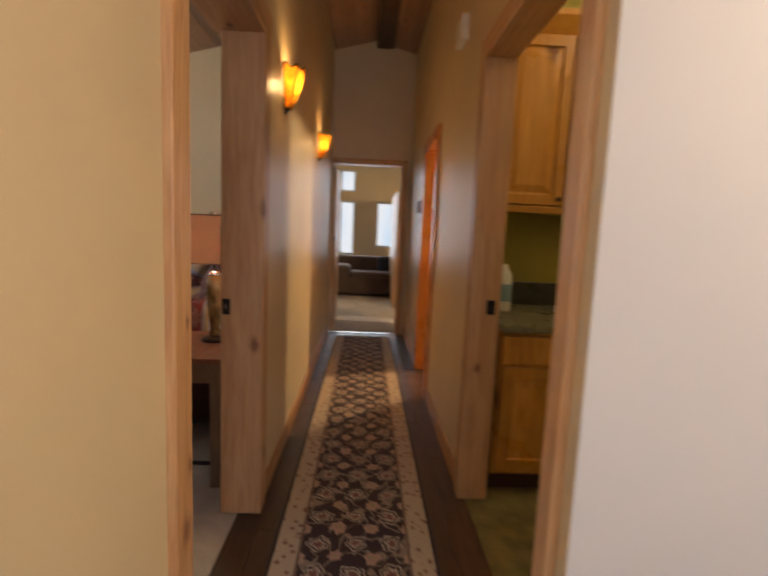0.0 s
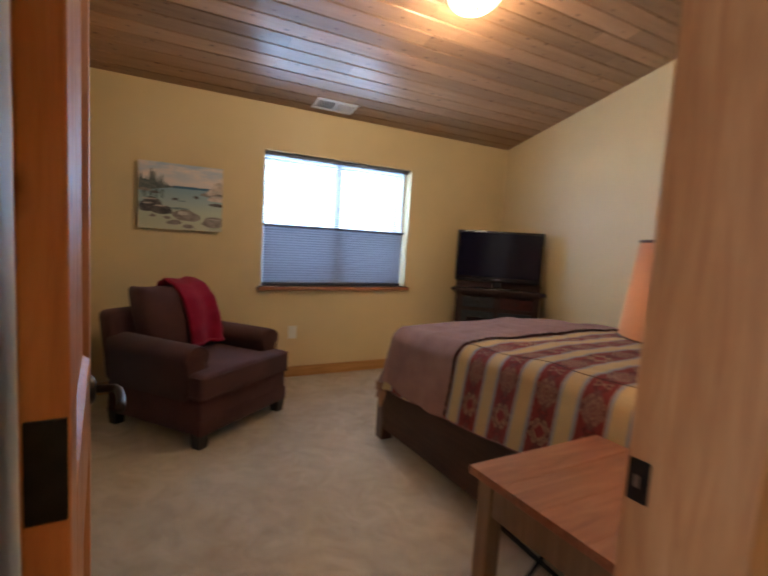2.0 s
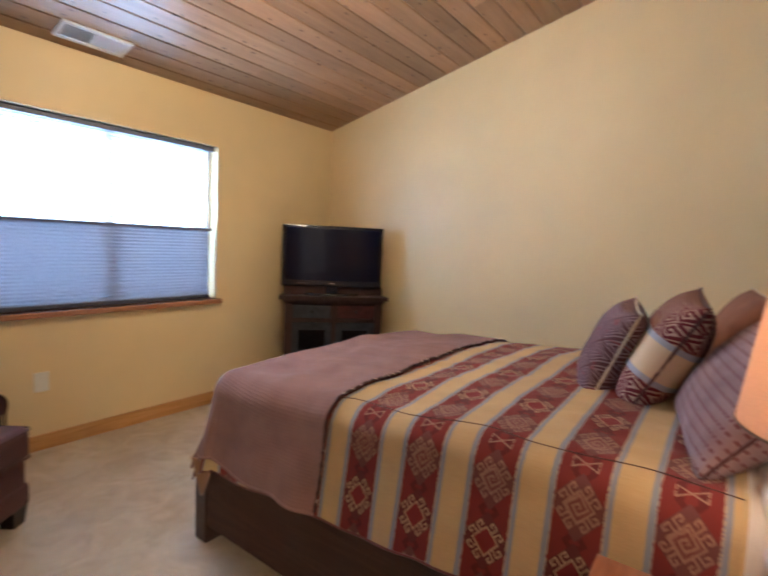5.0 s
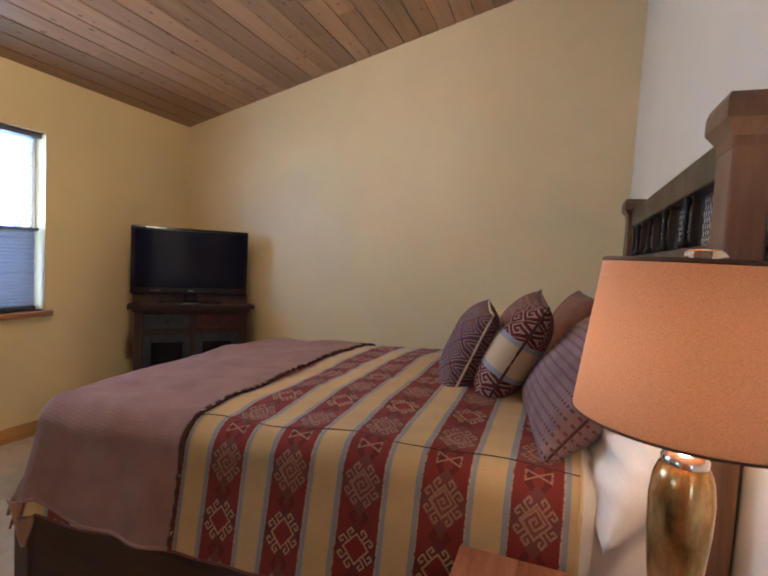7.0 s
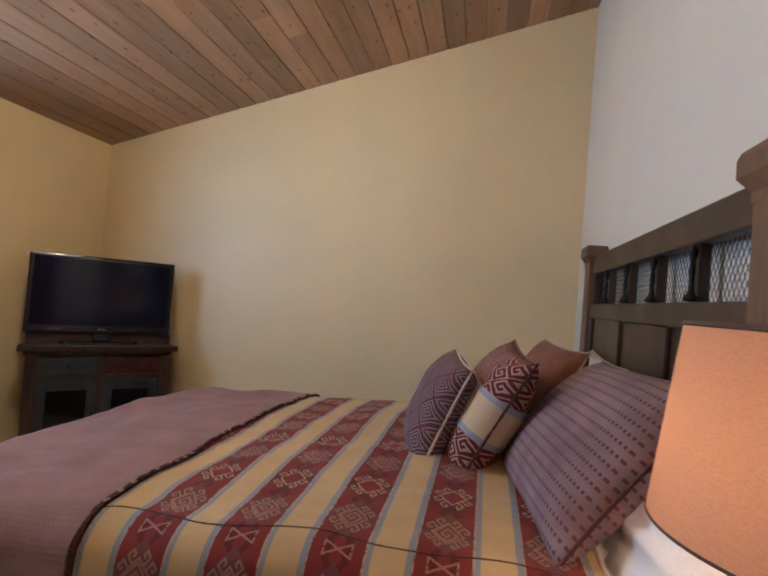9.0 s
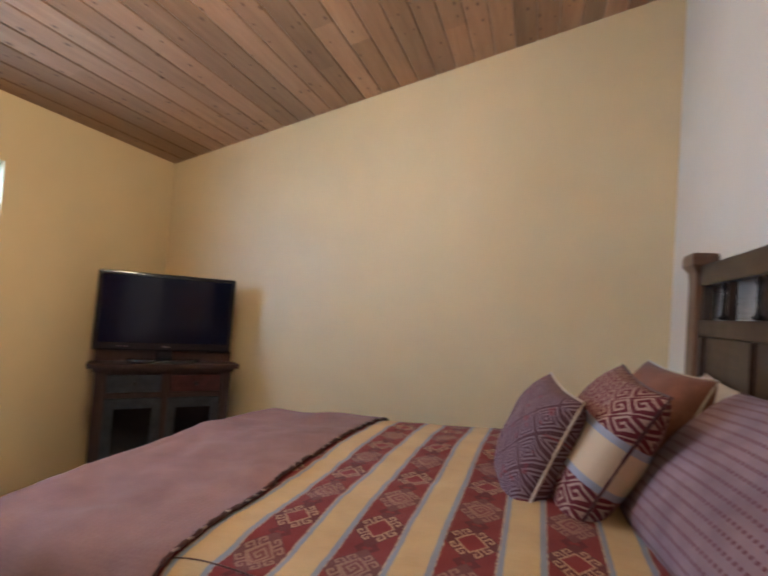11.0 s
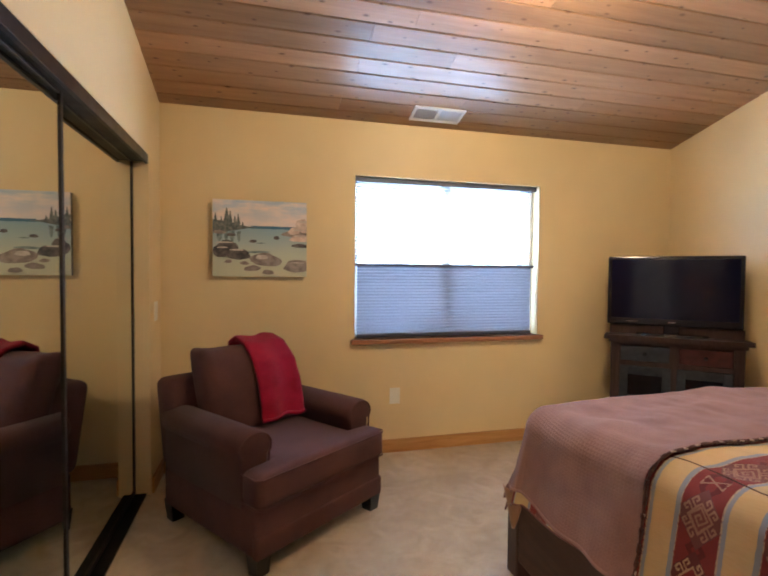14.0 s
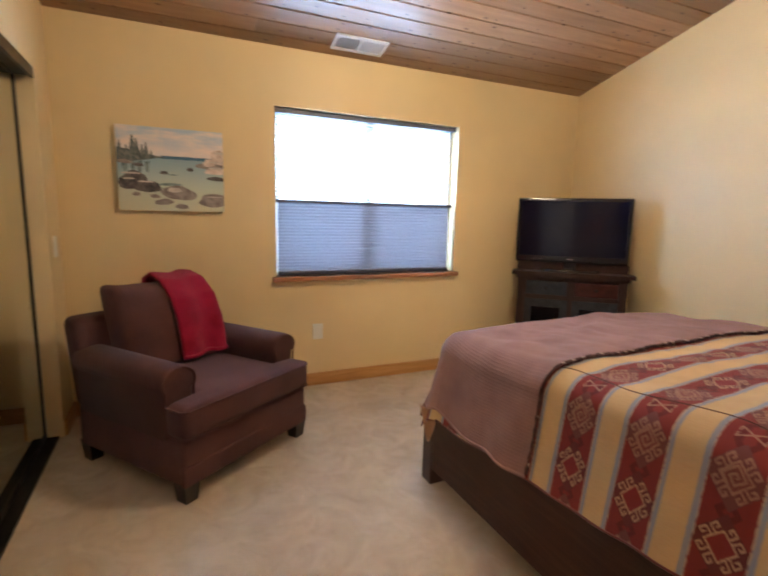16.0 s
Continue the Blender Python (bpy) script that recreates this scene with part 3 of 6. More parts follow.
# ---------------------------------------------------------------- timber door frames and trim
def door_frame(name, axis, lo, hi, post, head, p, q, far_p=None):
    """Posts and a head round an opening from lo to hi; the wall's depth runs from p to q, for the far post from far_p."""
    f = tagged(thing(name, "knotty fir timber door frame with square posts", "door frame", kind="structure"))
    if axis == "y":
        part("post", box(p, q, lo - post, lo, 0, head, 0.006), POST, f)
        part("post", box(p if far_p is None else far_p, q, hi, hi + post, 0, head, 0.006), POST, f)
        part("head", box(p, q, lo - post, hi + post, head, head + post, 0.006), POSTY, f)
    else:
        part("post", box(lo - post, lo, p, q, 0, head, 0.006), POST, f)
        part("post", box(hi, hi + post, p, q, 0, head, 0.006), POST, f)
        part("head", box(lo - post, hi + post, p, q, head, head + post, 0.006), POSTX, f)
    return f


f1 = door_frame("door_frame_1", "y", 1.674, 2.515, 0.108, 2.115, E - 0.012, HL + 0.024, E + 0.024)
part("strike_plate", box(E + 0.031, E + 0.066, 2.511, 2.517, 0.935, 1.005, 0.002), IRON, f1)
part("strike_hole", box(E + 0.043, E + 0.052, 2.509, 2.513, 0.960, 0.980), plain("worn_recess", (0.16, 0.12, 0.09), 0.6), f1)
f2 = door_frame("door_frame_2", "y", 1.674, 2.67, 0.088, 2.13, HR - 0.026, HR + 0.125)
part("strike_plate", box(HR + 0.06, HR + 0.10, 2.666, 2.672, 0.95, 1.02, 0.002), IRON, f2)
ORANGE = wood("orange_alder_casing", ((0.46, 0.16, 0.03), (0.58, 0.23, 0.05), (0.66, 0.30, 0.08)), "Z", 0.3, 1.0, False, False, 0.1)
f3 = tagged(thing("door_frame_3", "orange alder casing round a side door", "door frame", kind="structure"))
for a, b in ((4.08, 4.17), (4.89, 4.98)):
    part("post", box(HR - 0.02, HR + 0.16, a, b, 0, 2.06, 0.004), ORANGE, f3)
part("head", box(HR - 0.02, HR + 0.16, 4.08, 4.98, 2.06, 2.15, 0.004), ORANGE, f3)
d3 = thing("door_2", "varnished alder side door swung open into a lit room", "door", Matrix.Translation((HR + 0.19, 4.96, 0)) @ Matrix.Rotation(radians(50), 4, "Z"), kind="structure")
part("leaf", box(0.0, 0.70, 0.0, 0.037, 0.008, 2.055, 0.003), ORANGE, d3)
part("door_handle", rod((0.64, -0.06, 1.0), (0.64, 0.0, 1.0), 0.012, 10), BRONZE, d3)
f4 = door_frame("door_frame_4", "x", -0.45, 0.41, 0.07, 2.13, FAR - 0.02, FAR + 0.16)
for nm, bm, mt in (
    ("baseboard", box(W, W + 0.016, 1.585, N, 0, 0.098, 0.004), BASEW),
    ("baseboard", box(W + 0.016, E - 0.016, N - 0.016, N, 0, 0.098, 0.004), BASEWX),
    ("baseboard", box(E - 0.016, E, 2.64, N - 0.016, 0, 0.098, 0.004), BASEW),
    ("baseboard", box(W + 0.016, -4.035, S, S + 0.016, 0, 0.098, 0.004), BASEWX),
    ("baseboard", box(HL, HL + 0.016, 2.63, FAR, 0, 0.10, 0.004), BASEW),
    ("baseboard", box(HL, HL + 0.016, -2.5, 1.564, 0, 0.10, 0.004), BASEW),
    ("baseboard", box(HR - 0.016, HR, 2.79, 4.07, 0, 0.10, 0.004), BASEW),
    ("baseboard", box(HR - 0.016, HR, 4.99, FAR, 0, 0.10, 0.004), BASEW),
):
    part(nm, bm, mt)["kind"] = "structure"
part("threshold", box(-0.45, 0.41, FAR - 0.01, FAR + 0.03, -0.01, 0.008, 0.003), CHROME)["kind"] = "structure"

# ---------------------------------------------------------------- bedroom door, open against the wardrobe
dm = Matrix.Translation((-0.662, 1.742, 0)) @ Matrix.Rotation(radians(180 + 1.4), 4, "Z")
door = tagged(thing("door_1", "varnished knotty alder panel door standing open", "door", dm), kind="structure")
# local x runs from the hinge to the free edge, local y is 0 at the visible face and grows behind it
DW, DH, DT = 0.805, 2.09, 0.037
for a, b, c, d in ((0, 0.115, 0.01, DH), (DW - 0.115, DW, 0.01, DH)):
    part("stile", box(a, b, 0, DT, c, d, 0.003), DOORW, door)
for c, d in ((0.01, 0.22), (0.86, 1.04), (DH - 0.12, DH)):
    part("rail", box(0.115, DW - 0.115, 0, DT, c, d, 0.003), DOORW, door)
for c, d in ((0.22, 0.86), (1.04, DH - 0.12)):
    part("panel", box(0.105, DW - 0.105, 0.012, DT - 0.012, c - 0.01, d + 0.01, 0.002), DOORW, door)
    for s, t in ((0.115, 0.128), (DW - 0.128, DW - 0.115)):
        tri = [(s, 0.001), (t, 0.012), (s, 0.012)] if s < 0.3 else [(t, 0.001), (s, 0.012), (t, 0.012)]
        part("bevel_moulding", prism(tri, c, d, "z"), DOORW, door)
    part("bevel_moulding", prism([(0.001, c), (0.012, c + 0.013), (0.012, c)], 0.115, DW - 0.115, "x"), DOORW, door)
    part("bevel_moulding", prism([(0.001, d), (0.012, d - 0.013), (0.012, d)], 0.115, DW - 0.115, "x"), DOORW, door)
for side in (-1, 1):
    yb = 0 if side < 0 else DT
    m = Matrix.Translation((DW - 0.065, yb, 0.955)) @ Matrix.Rotation(radians(90 if side < 0 else -90), 4, "X")
    hb = lathe([(0.0, 0.012), (0.022, 0.011), (0.031, 0.006), (0.033, 0.0)], 24)
    bmesh.ops.transform(hb, matrix=m, verts=hb.verts)
    h = part("lever_handle", hb, BRONZE, door, "oil-rubbed bronze lever handle", True)
    out = yb + side * 0.055
    path = [(DW - 0.065, yb, 0.955), (DW - 0.065, yb + side * 0.035, 0.955), (DW - 0.070, out - side * 0.006, 0.955), (DW - 0.085, out, 0.954)]
    path += [(DW - 0.085 - 0.105 * k / 6, out + side * 0.004 * math.sin(k / 2), 0.954 - 0.010 * (k / 6) ** 2) for k in range(1, 7)]
    nb = tube(path, 0.0098, 12)
    part("lever", nb, BRONZE, h, "", True)
for z in (0.22, 1.115, 1.86):
    part("hinge", box(-0.003, 0.0015, 0.002, 0.034, z - 0.047, z + 0.047, 0.001), IRON, door, "black butt hinge")

# ---------------------------------------------------------------- mirrored wardrobe doors
tr = thing("wardrobe_track", "dark metal sliding-door track at head and floor of the wardrobe", "track", kind="structure")
part("floor_track", box(-4.02, -1.86, 1.475, 1.56, 0.0, 0.012, 0.002), IRON, tr)
part("head_track", box(-4.02, -1.86, 1.47, 1.578, 1.985, 2.03, 0.003), IRON, tr)
part("head_fascia", box(-4.02, -1.86, 1.565, 1.583, 1.975, 2.03, 0.002), BRONZE, tr)


def mirror_door(x0, x1, y, label):
    d = thing("mirror_door", label, "mirror door", group="wardrobe doors")
    s = 0.022
    part("mirror", box(x0 + s, x1 - s, y - 0.006, y, 0.04, 1.985), MIRROR, d, "mirror glass")
    for a, b in ((x0, x0 + s), (x1 - s, x1)):
        part("frame_stile", box(a, b, y - 0.012, y + 0.006, 0.014, 2.0, 0.002), BRONZE, d)
    part("frame_rail", box(x0 + s, x1 - s, y - 0.012, y + 0.006, 0.014, 0.042, 0.002), BRONZE, d)
    part("frame_rail", box(x0 + s, x1 - s, y - 0.012, y + 0.006, 1.975, 2.0, 0.002), BRONZE, d)
    return d


mirror_door(-4.015, -2.90, 1.497, "sliding wardrobe door faced with mirror, on the rear track")
mirror_door(-2.93, -1.865, 1.528, "sliding wardrobe door faced with mirror, on the front track")

# ---------------------------------------------------------------- the bed
BX0, BX1, BY0, BY1, BTOP = -2.83, -0.80, 3.345, 4.97, 0.835   # top of the covers before they turn down
RAD = 0.10


def drape(a, b, lift=0.0, wave=0.0):
    """A place on the bed covers from flat cloth coordinates; outside the top the cloth turns down over a rounded edge."""
    da = max(0.0, (BX0 + RAD) - a)
    db0, db1 = max(0.0, (BY0 + RAD) - b), max(0.0, b - (BY1 - RAD))
    db = db0 - db1
    d = math.hypot(da, db)
    px, py = max(a, BX0 + RAD), min(max(b, BY0 + RAD), BY1 - RAD)
    mx, my = (px - (BX0 + BX1) / 2) / 1.0, (py - (BY0 + BY1) / 2) / 0.8
    z = BTOP - 0.075 * min(1.0, max(0.0, -mx + 0.25)) + 0.03 * (1 - my * my) + 0.02 * max(0.0, mx) + lift
    soft = noise.noise(Vector((a * 3.1, b * 3.1, 0.3))) * 0.014 + noise.noise(Vector((a * 8, b * 3.5, 1.7))) * 0.008 + noise.noise(Vector((a * 3, b * 15, 4.7))) * 0.005 + noise.noise(Vector((a * 5 + b * 7, b * 19 - a * 6, 7.7))) * 0.0035
    if d < 1e-6:
        return (a, b, z + soft)
    ux, uy = -da / d, (-db if db0 or db1 else 0.0) / d
    d = max(da, abs(db)) * 0.7 + d * 0.3 if d < 0.25 else max(da, abs(db)) + min(0.03, d - max(da, abs(db)))
    r = RAD + lift
    if d < RAD * math.pi / 2:
        out, drop = r * math.sin(d / RAD), r * (1 - math.cos(d / RAD))
    else:
        rest = d - RAD * math.pi / 2
        along = a if abs(uy) > abs(ux) else b
        fold = math.sin(along * 17 + 2.0 * math.sin(along * 5)) * 0.5 + math.sin(along * 31 + 1) * 0.25
        corner = 1.0 if (da > 0 and abs(db) > 0) else 0.0
        out = r + rest * (0.16 + 0.08 * corner) + fold * min(1.0, rest * 2.2) * (0.020 + wave)
        drop = r + rest * 0.985
    return (px + ux * out, py + uy * out, z + soft * 0.6 - drop)


def kilim():
    """Woven stripes of red and gold with hooked diamonds, from the cloth's own coordinates in metres."""
    n = Nodes("red_and_gold_kilim_weave", 0.85, spec=0.2)
    uv = n.coord("UV")
    u, v, _ = n.split(uv)
    P, RW = 0.2225, 0.122
    wob = n.math("MULTIPLY", n.math("SUBTRACT", n.noise(n.scaled(uv, (60, 60, 1)), 1.0, 2), 0.5), 0.004)
    s = n.math("MODULO", n.math("ADD", n.math("ADD", u, wob), 10 * P + 1.1125), P)       # 0 to RW is red
    red = n.math("LESS_THAN", s, RW)
    x = n.math("SUBTRACT", s, RW / 2)
    ax = n.math("ABSOLUTE", x)
    # motifs stand in rows on both sides of a row of bow-ties along the bed's edge
    per, band = 0.172, 0.024
    w = n.math("ADD", n.math("ABSOLUTE", n.math("SUBTRACT", v, BY0 + 0.045)), wob)
    past = n.math("MAXIMUM", n.math("SUBTRACT", w, band), 0.0)
    k = n.math("FLOOR", n.math("DIVIDE", past, per))
    odd = n.math("SUBTRACT", 1.0, n.math("MODULO", k, 2.0))
    y = n.math("SUBTRACT", n.math("MODULO", past, per), per / 2)
    ay = n.math("MULTIPLY", n.math("ABSOLUTE", y), 0.86)
    outside = n.math("GREATER_THAN", w, band)
    d = n.math("ADD", ax, ay)                                        # distance from the middle, diamond-wise
    t = n.math("ABSOLUTE", n.math("SUBTRACT", ax, ay))               # along a side, from its middle

    def bar(a, a0, a1, b, b0, b1):
        return n.math("MULTIPLY", n.math("COMPARE", a, (a0 + a1) / 2, (a1 - a0) / 2), n.math("COMPARE", b, (b0 + b1) / 2, (b1 - b0) / 2))

    def union(*ms):
        r = ms[0]
        for m in ms[1:]:
            r = n.math("MAXIMUM", r, m)
        return r

    h = 0.0034
    ring = n.math("COMPARE", d, 0.036, h)
    hook = union(
        bar(t, 0.008 - h, 0.008 + h, d, 0.036, 0.068),
        bar(d, 0.066 - h, 0.066 + h, t, 0.008, 0.032),
        bar(t, 0.031 - h, 0.031 + h, d, 0.051, 0.068),
        bar(d, 0.052 - h, 0.052 + h, t, 0.019, 0.033))
    turn = n.math("DIVIDE", n.math("ARCTAN2", y, x), math.tau)
    coil = n.math("MULTIPLY", n.math("GREATER_THAN", n.math("SINE", n.math("MULTIPLY", n.math("ADD", n.math("DIVIDE", d, 0.0175), turn), math.tau)), 0.25), n.math("LESS_THAN", d, 0.034))
    coil = n.math("MULTIPLY", coil, odd)
    # bow-ties: two triangles point to point, in outline
    bw = n.math("SUBTRACT", n.math("MULTIPLY", n.math("ABSOLUTE", x), 0.5), n.math("ABSOLUTE", n.math("SUBTRACT", v, BY0 + 0.045)))
    tie = union(n.math("MULTIPLY", n.math("COMPARE", bw, 0.0, 0.0026), n.math("LESS_THAN", ax, 0.032)),
                n.math("MULTIPLY", n.math("COMPARE", ax, 0.031, 0.0026), n.math("COMPARE", w, 0.009, 0.007)))
    line = n.math("MULTIPLY", union(ring, hook, coil), outside)
    line = n.math("MAXIMUM", line, n.math("MULTIPLY", tie, n.math("SUBTRACT", 1.0, outside)))
    line = n.math("MULTIPLY", line, n.math("LESS_THAN", ax, RW / 2 - 0.004))
    zone = n.math("MULTIPLY", n.math("LESS_THAN", d, 0.073), outside)
    core = n.math("LESS_THAN", d, 0.034)
    wear = n.noise(uv, 240, 2)
    line = n.math("MULTIPLY", line, n.ramp(wear, (0.30, 0.45), (0.5, 1.0)))
    # a darker lozenge between the motifs
    gap = n.math("ADD", ax, n.math("SUBTRACT", per / 2 * 0.86, ay))
    fill = n.mix(n.math("COMPARE", gap, 0.022, 0.009), (0.195, 0.028, 0.025), (0.120, 0.019, 0.019))
    around = n.mix(odd, (0.120, 0.028, 0.026), (0.150, 0.050, 0.045))
    fill = n.mix(zone, fill, around)
    fill = n.mix(n.math("MULTIPLY", core, outside), fill, n.mix(odd, (0.205, 0.025, 0.025), (0.18, 0.058, 0.050)))
    red_cloth = n.mix(line, fill, n.mix(odd, (0.42, 0.265, 0.155), (0.31, 0.175, 0.115)))
    sy = n.math("SUBTRACT", s, RW + (P - RW) / 2)
    edge = n.math("GREATER_THAN", n.math("ABSOLUTE", sy), (P - RW) / 2 - 0.014)
    gold = n.mix(n.noise(n.scaled(uv, (8, 90, 1)), 3.0, 3), (0.48, 0.32, 0.14), (0.58, 0.41, 0.21))
    gold = n.mix(edge, gold, (0.25, 0.27, 0.30))
    rim = n.math("LESS_THAN", n.math("ABSOLUTE", n.math("SUBTRACT", ax, RW / 2)), 0.0028)
    col = n.mix(red, gold, red_cloth)
    col = n.mix(n.math("MULTIPLY", rim, n.ramp(n.noise(n.scaled(uv, (1, 120, 1)), 1.0, 1), (0.42, 0.2), (0.5, 1.0))), col, (0.42, 0.32, 0.22))
    big = n.noise(uv, 7, 3)
    col = n.mix(1.0, col, n.ramp(big, (0.3, 0.86), (0.7, 1.0)), "MULTIPLY")
    n.colour(col)
    n.b.inputs["Sheen Weight"].default_value = 0.05
    weave = n.math("ADD", n.math("SINE", n.math("MULTIPLY", u, 2600)), n.math("SINE", n.math("MULTIPLY", v, 2600)))
    n.bump(n.math("ADD", n.math("MULTIPLY", weave, 0.12), n.math("ADD", n.math("MULTIPLY", line, 0.8), n.noise(uv, 300, 2))), 0.35, 0.002)
    return n.m


KILIM = kilim()


def blanket_material():
    n = Nodes("mauve_waffle_blanket", 0.92, spec=0.15)
    uv = n.coord("UV")
    u, v, _ = n.split(uv)
    rib = n.math("MAXIMUM", n.math("SINE", n.math("MULTIPLY", v, 480)), n.math("SINE", n.math("MULTIPLY", u, 400)))
    c = n.ramp(n.math("ADD", n.math("MULTIPLY", n.noise(uv, 6, 4), 0.6), n.math("MULTIPLY", n.noise(uv, 220, 2), 0.4)), (0.35, (0.195, 0.103, 0.088)), (0.65, (0.28, 0.158, 0.134)))
    n.colour(c)
    n.b.inputs["Sheen Weight"].default_value = 0.06
    n.bump(n.math("ADD", n.math("MULTIPLY", rib, 0.5), n.noise(uv, 350, 2)), 0.3, 0.003)
    return n.m


BLANKET = blanket_material()
bed = thing("bed", "dark-stained wooden bed frame with a panelled headboard", "bed")
for y in (BY0 + 0.0, BY1 - 0.03):
    part("side_rail", box(BX0 + 0.05, -0.74, y - 0.03, y + 0.005, 0.085, 0.45, 0.006), wood("dark_bed_rail", ((0.030, 0.011, 0.008), (0.046, 0.018, 0.012), (0.066, 0.028, 0.019)), "X", 0.4, 1.0, False), bed)
for side in [o for o in bed.children if o.name.startswith("side_rail")]:
    side.data.materials[0].node_tree.nodes["Principled BSDF"].inputs["Specular IOR Level"].default_value = 0.2
RAILZ = wood("dark_bed_leg", ((0.030, 0.011, 0.008), (0.046, 0.018, 0.012), (0.066, 0.028, 0.019)), "Z", 0.4, 1.0, False)
part("foot_rail", box(BX0 - 0.03, BX0 + 0.015, BY0 + 0.05, BY1 - 0.05, 0.10, 0.40, 0.006), BEDW, bed)
for y in (BY0 - 0.035, BY1 - 0.045):
    legb = box(BX0 - 0.035, BX0 + 0.05, y, y + 0.085, 0.0, 0.355, 0.008)
    part("leg", legb, RAILZ, bed)
part("slat_base", box(BX0 + 0.03, -0.74, BY0 + 0.036, BY1 - 0.03, 0.30, 0.36), BEDW, bed)
# headboard
HX = -0.70
for y in (3.355, 4.945):
    part("post", box(HX - 0.032, HX + 0.04, y, y + 0.115, 0, 1.635, 0.006), BEDW_LIT, bed)
    cap = bmesh.new()
    prism([(HX - 0.034, y - 0.002), (HX + 0.042, y - 0.002), (HX + 0.042, y + 0.117), (HX - 0.034, y + 0.117)], 1.615, 1.637, "z", cap)
    lo = [(HX - 0.034, y - 0.002), (HX + 0.042, y - 0.002), (HX + 0.042, y + 0.117), (HX - 0.034, y + 0.117)]
    hi = [(HX - 0.054, y - 0.022), (HX + 0.046, y - 0.022), (HX + 0.046, y + 0.137), (HX - 0.054, y + 0.137)]
    va = [cap.verts.new((x, yy, 1.637)) for x, yy in lo]
    vb = [cap.verts.new((x, yy, 1.668)) for x, yy in hi]
    vc = [cap.verts.new((x, yy, 1.705)) for x, yy in hi]
    vd = [cap.verts.new((x * 0.9 + (HX - 0.004) * 0.1, yy * 0.92 + (y + 0.057) * 0.08, 1.72)) for x, yy in hi]
    for p, q in ((va, vb), (vb, vc), (vc, vd)):
        for i in range(4):
            cap.faces.new((p[i], p[(i + 1) % 4], q[(i + 1) % 4], q[i]))
    cap.faces.new(vd)
    bmesh.ops.recalc_face_normals(cap, faces=cap.faces)
    part("post_cap", cap, BEDW_LIT, bed)
YA, YB = 3.47, 4.945
part("top_rail", box(HX - 0.018, HX + 0.03, YA, YB, 1.575, 1.665, 0.006), BEDW, bed)
part("middle_rail", box(HX - 0.018, HX + 0.03, YA, YB, 1.355, 1.425, 0.005), BEDW, bed)
part("lower_rail", box(HX - 0.018, HX + 0.03, YA, YB, 0.55, 0.72, 0.005), BEDW, bed)
nsp = 5
for k in range(nsp + 1):
    yy = YA + (YB - YA) * k / nsp
    w = 0.05 if k in (0, nsp) else 0.024
    part("muntin", box(HX - 0.008, HX + 0.022, max(YA, yy - w / 2), min(YB, yy + w / 2), 1.425, 1.575, 0.003), BEDW, bed)
    if 0 < k < nsp:
        orn = lathe([(0.0, 1.425), (0.017, 1.427), (0.018, 1.437), (0.009, 1.447), (0.006, 1.47), (0.008, 1.50), (0.006, 1.53), (0.011, 1.55), (0.012, 1.562), (0.0, 1.575)], 10, None, 0, math.tau, (HX - 0.018, yy))
        part("iron_ornament", orn, IRON, bed, "black iron baluster ornament", True)
npan = 3
for k in range(npan):
    a, b = YA + (YB - YA) * k / npan, YA + (YB - YA) * (k + 1) / npan
    part("panel", box(HX - 0.002, HX + 0.018, a + 0.04, b - 0.04, 0.72, 1.355, 0.003), BEDW, bed)
for yy in [YA + (YB - YA) * k / npan for k in range(npan + 1)]:
    part("panel_stile", box(HX - 0.016, HX + 0.026, max(YA, yy - 0.045), min(YB, yy + 0.045), 0.722, 1.353, 0.006), BEDW, bed)


def mesh_screen():
    bm = bmesh.new()
    step = 0.021
    z0s, z1s = 1.428, 1.572
    for s in (-1, 1):
        y = YA - 0.16
        while y < YB + 0.16:
            p, q = [HX + 0.012, y, z0s], [HX + 0.012, y + s * (z1s - z0s) * 0.6, z1s]
            if YA < min(p[1], q[1]) and max(p[1], q[1]) < YB:
                rod(p, q, 0.0009, 4, bm)
            y += step
    return bm


tagged(part("wire_mesh", mesh_screen(), IRON, bed, "black diamond wire mesh"), kind="stuff")

mat = thing("mattress", "mattress with a white fitted sheet under the covers", "mattress")
part("mattress_body", box(BX0 + 0.05, -0.745, BY0 + 0.045, BY1 - 0.045, 0.36, 0.70, 0.06, 4), LINEN, mat, "", True)
spread = thing("bedspread", "red and gold striped kilim bedspread draped over the bed", "bedspread")
SA, SB = -3.27, -0.955
TB0, TB1 = BY0 - 0.36, BY1 + 0.36
part("spread_cloth", sheet(lambda u, v: drape(SA + (SB - SA) * u, TB0 + (TB1 - TB0) * v), 110, 120, 0.0, lambda u, v: (SA + (SB - SA) * u, TB0 + (TB1 - TB0) * v)), KILIM, spread, "", True)
hem = [drape(SA + (SB - SA) * k / 120, TB0, 0.001) for k in range(121)]
part("hem_binding", tube(hem, 0.004, 6), fabric("maroon_hem_binding", (0.10, 0.02, 0.018), (0.15, 0.03, 0.026), 900), spread, "maroon bound hem")
part("head_binding", tube([drape(SB, TB0 + (TB1 - TB0) * k / 120, 0.001) for k in range(121)], 0.004, 6), fabric("gold_head_binding", (0.50, 0.33, 0.14), (0.60, 0.42, 0.2), 900), spread, "gold bound edge")
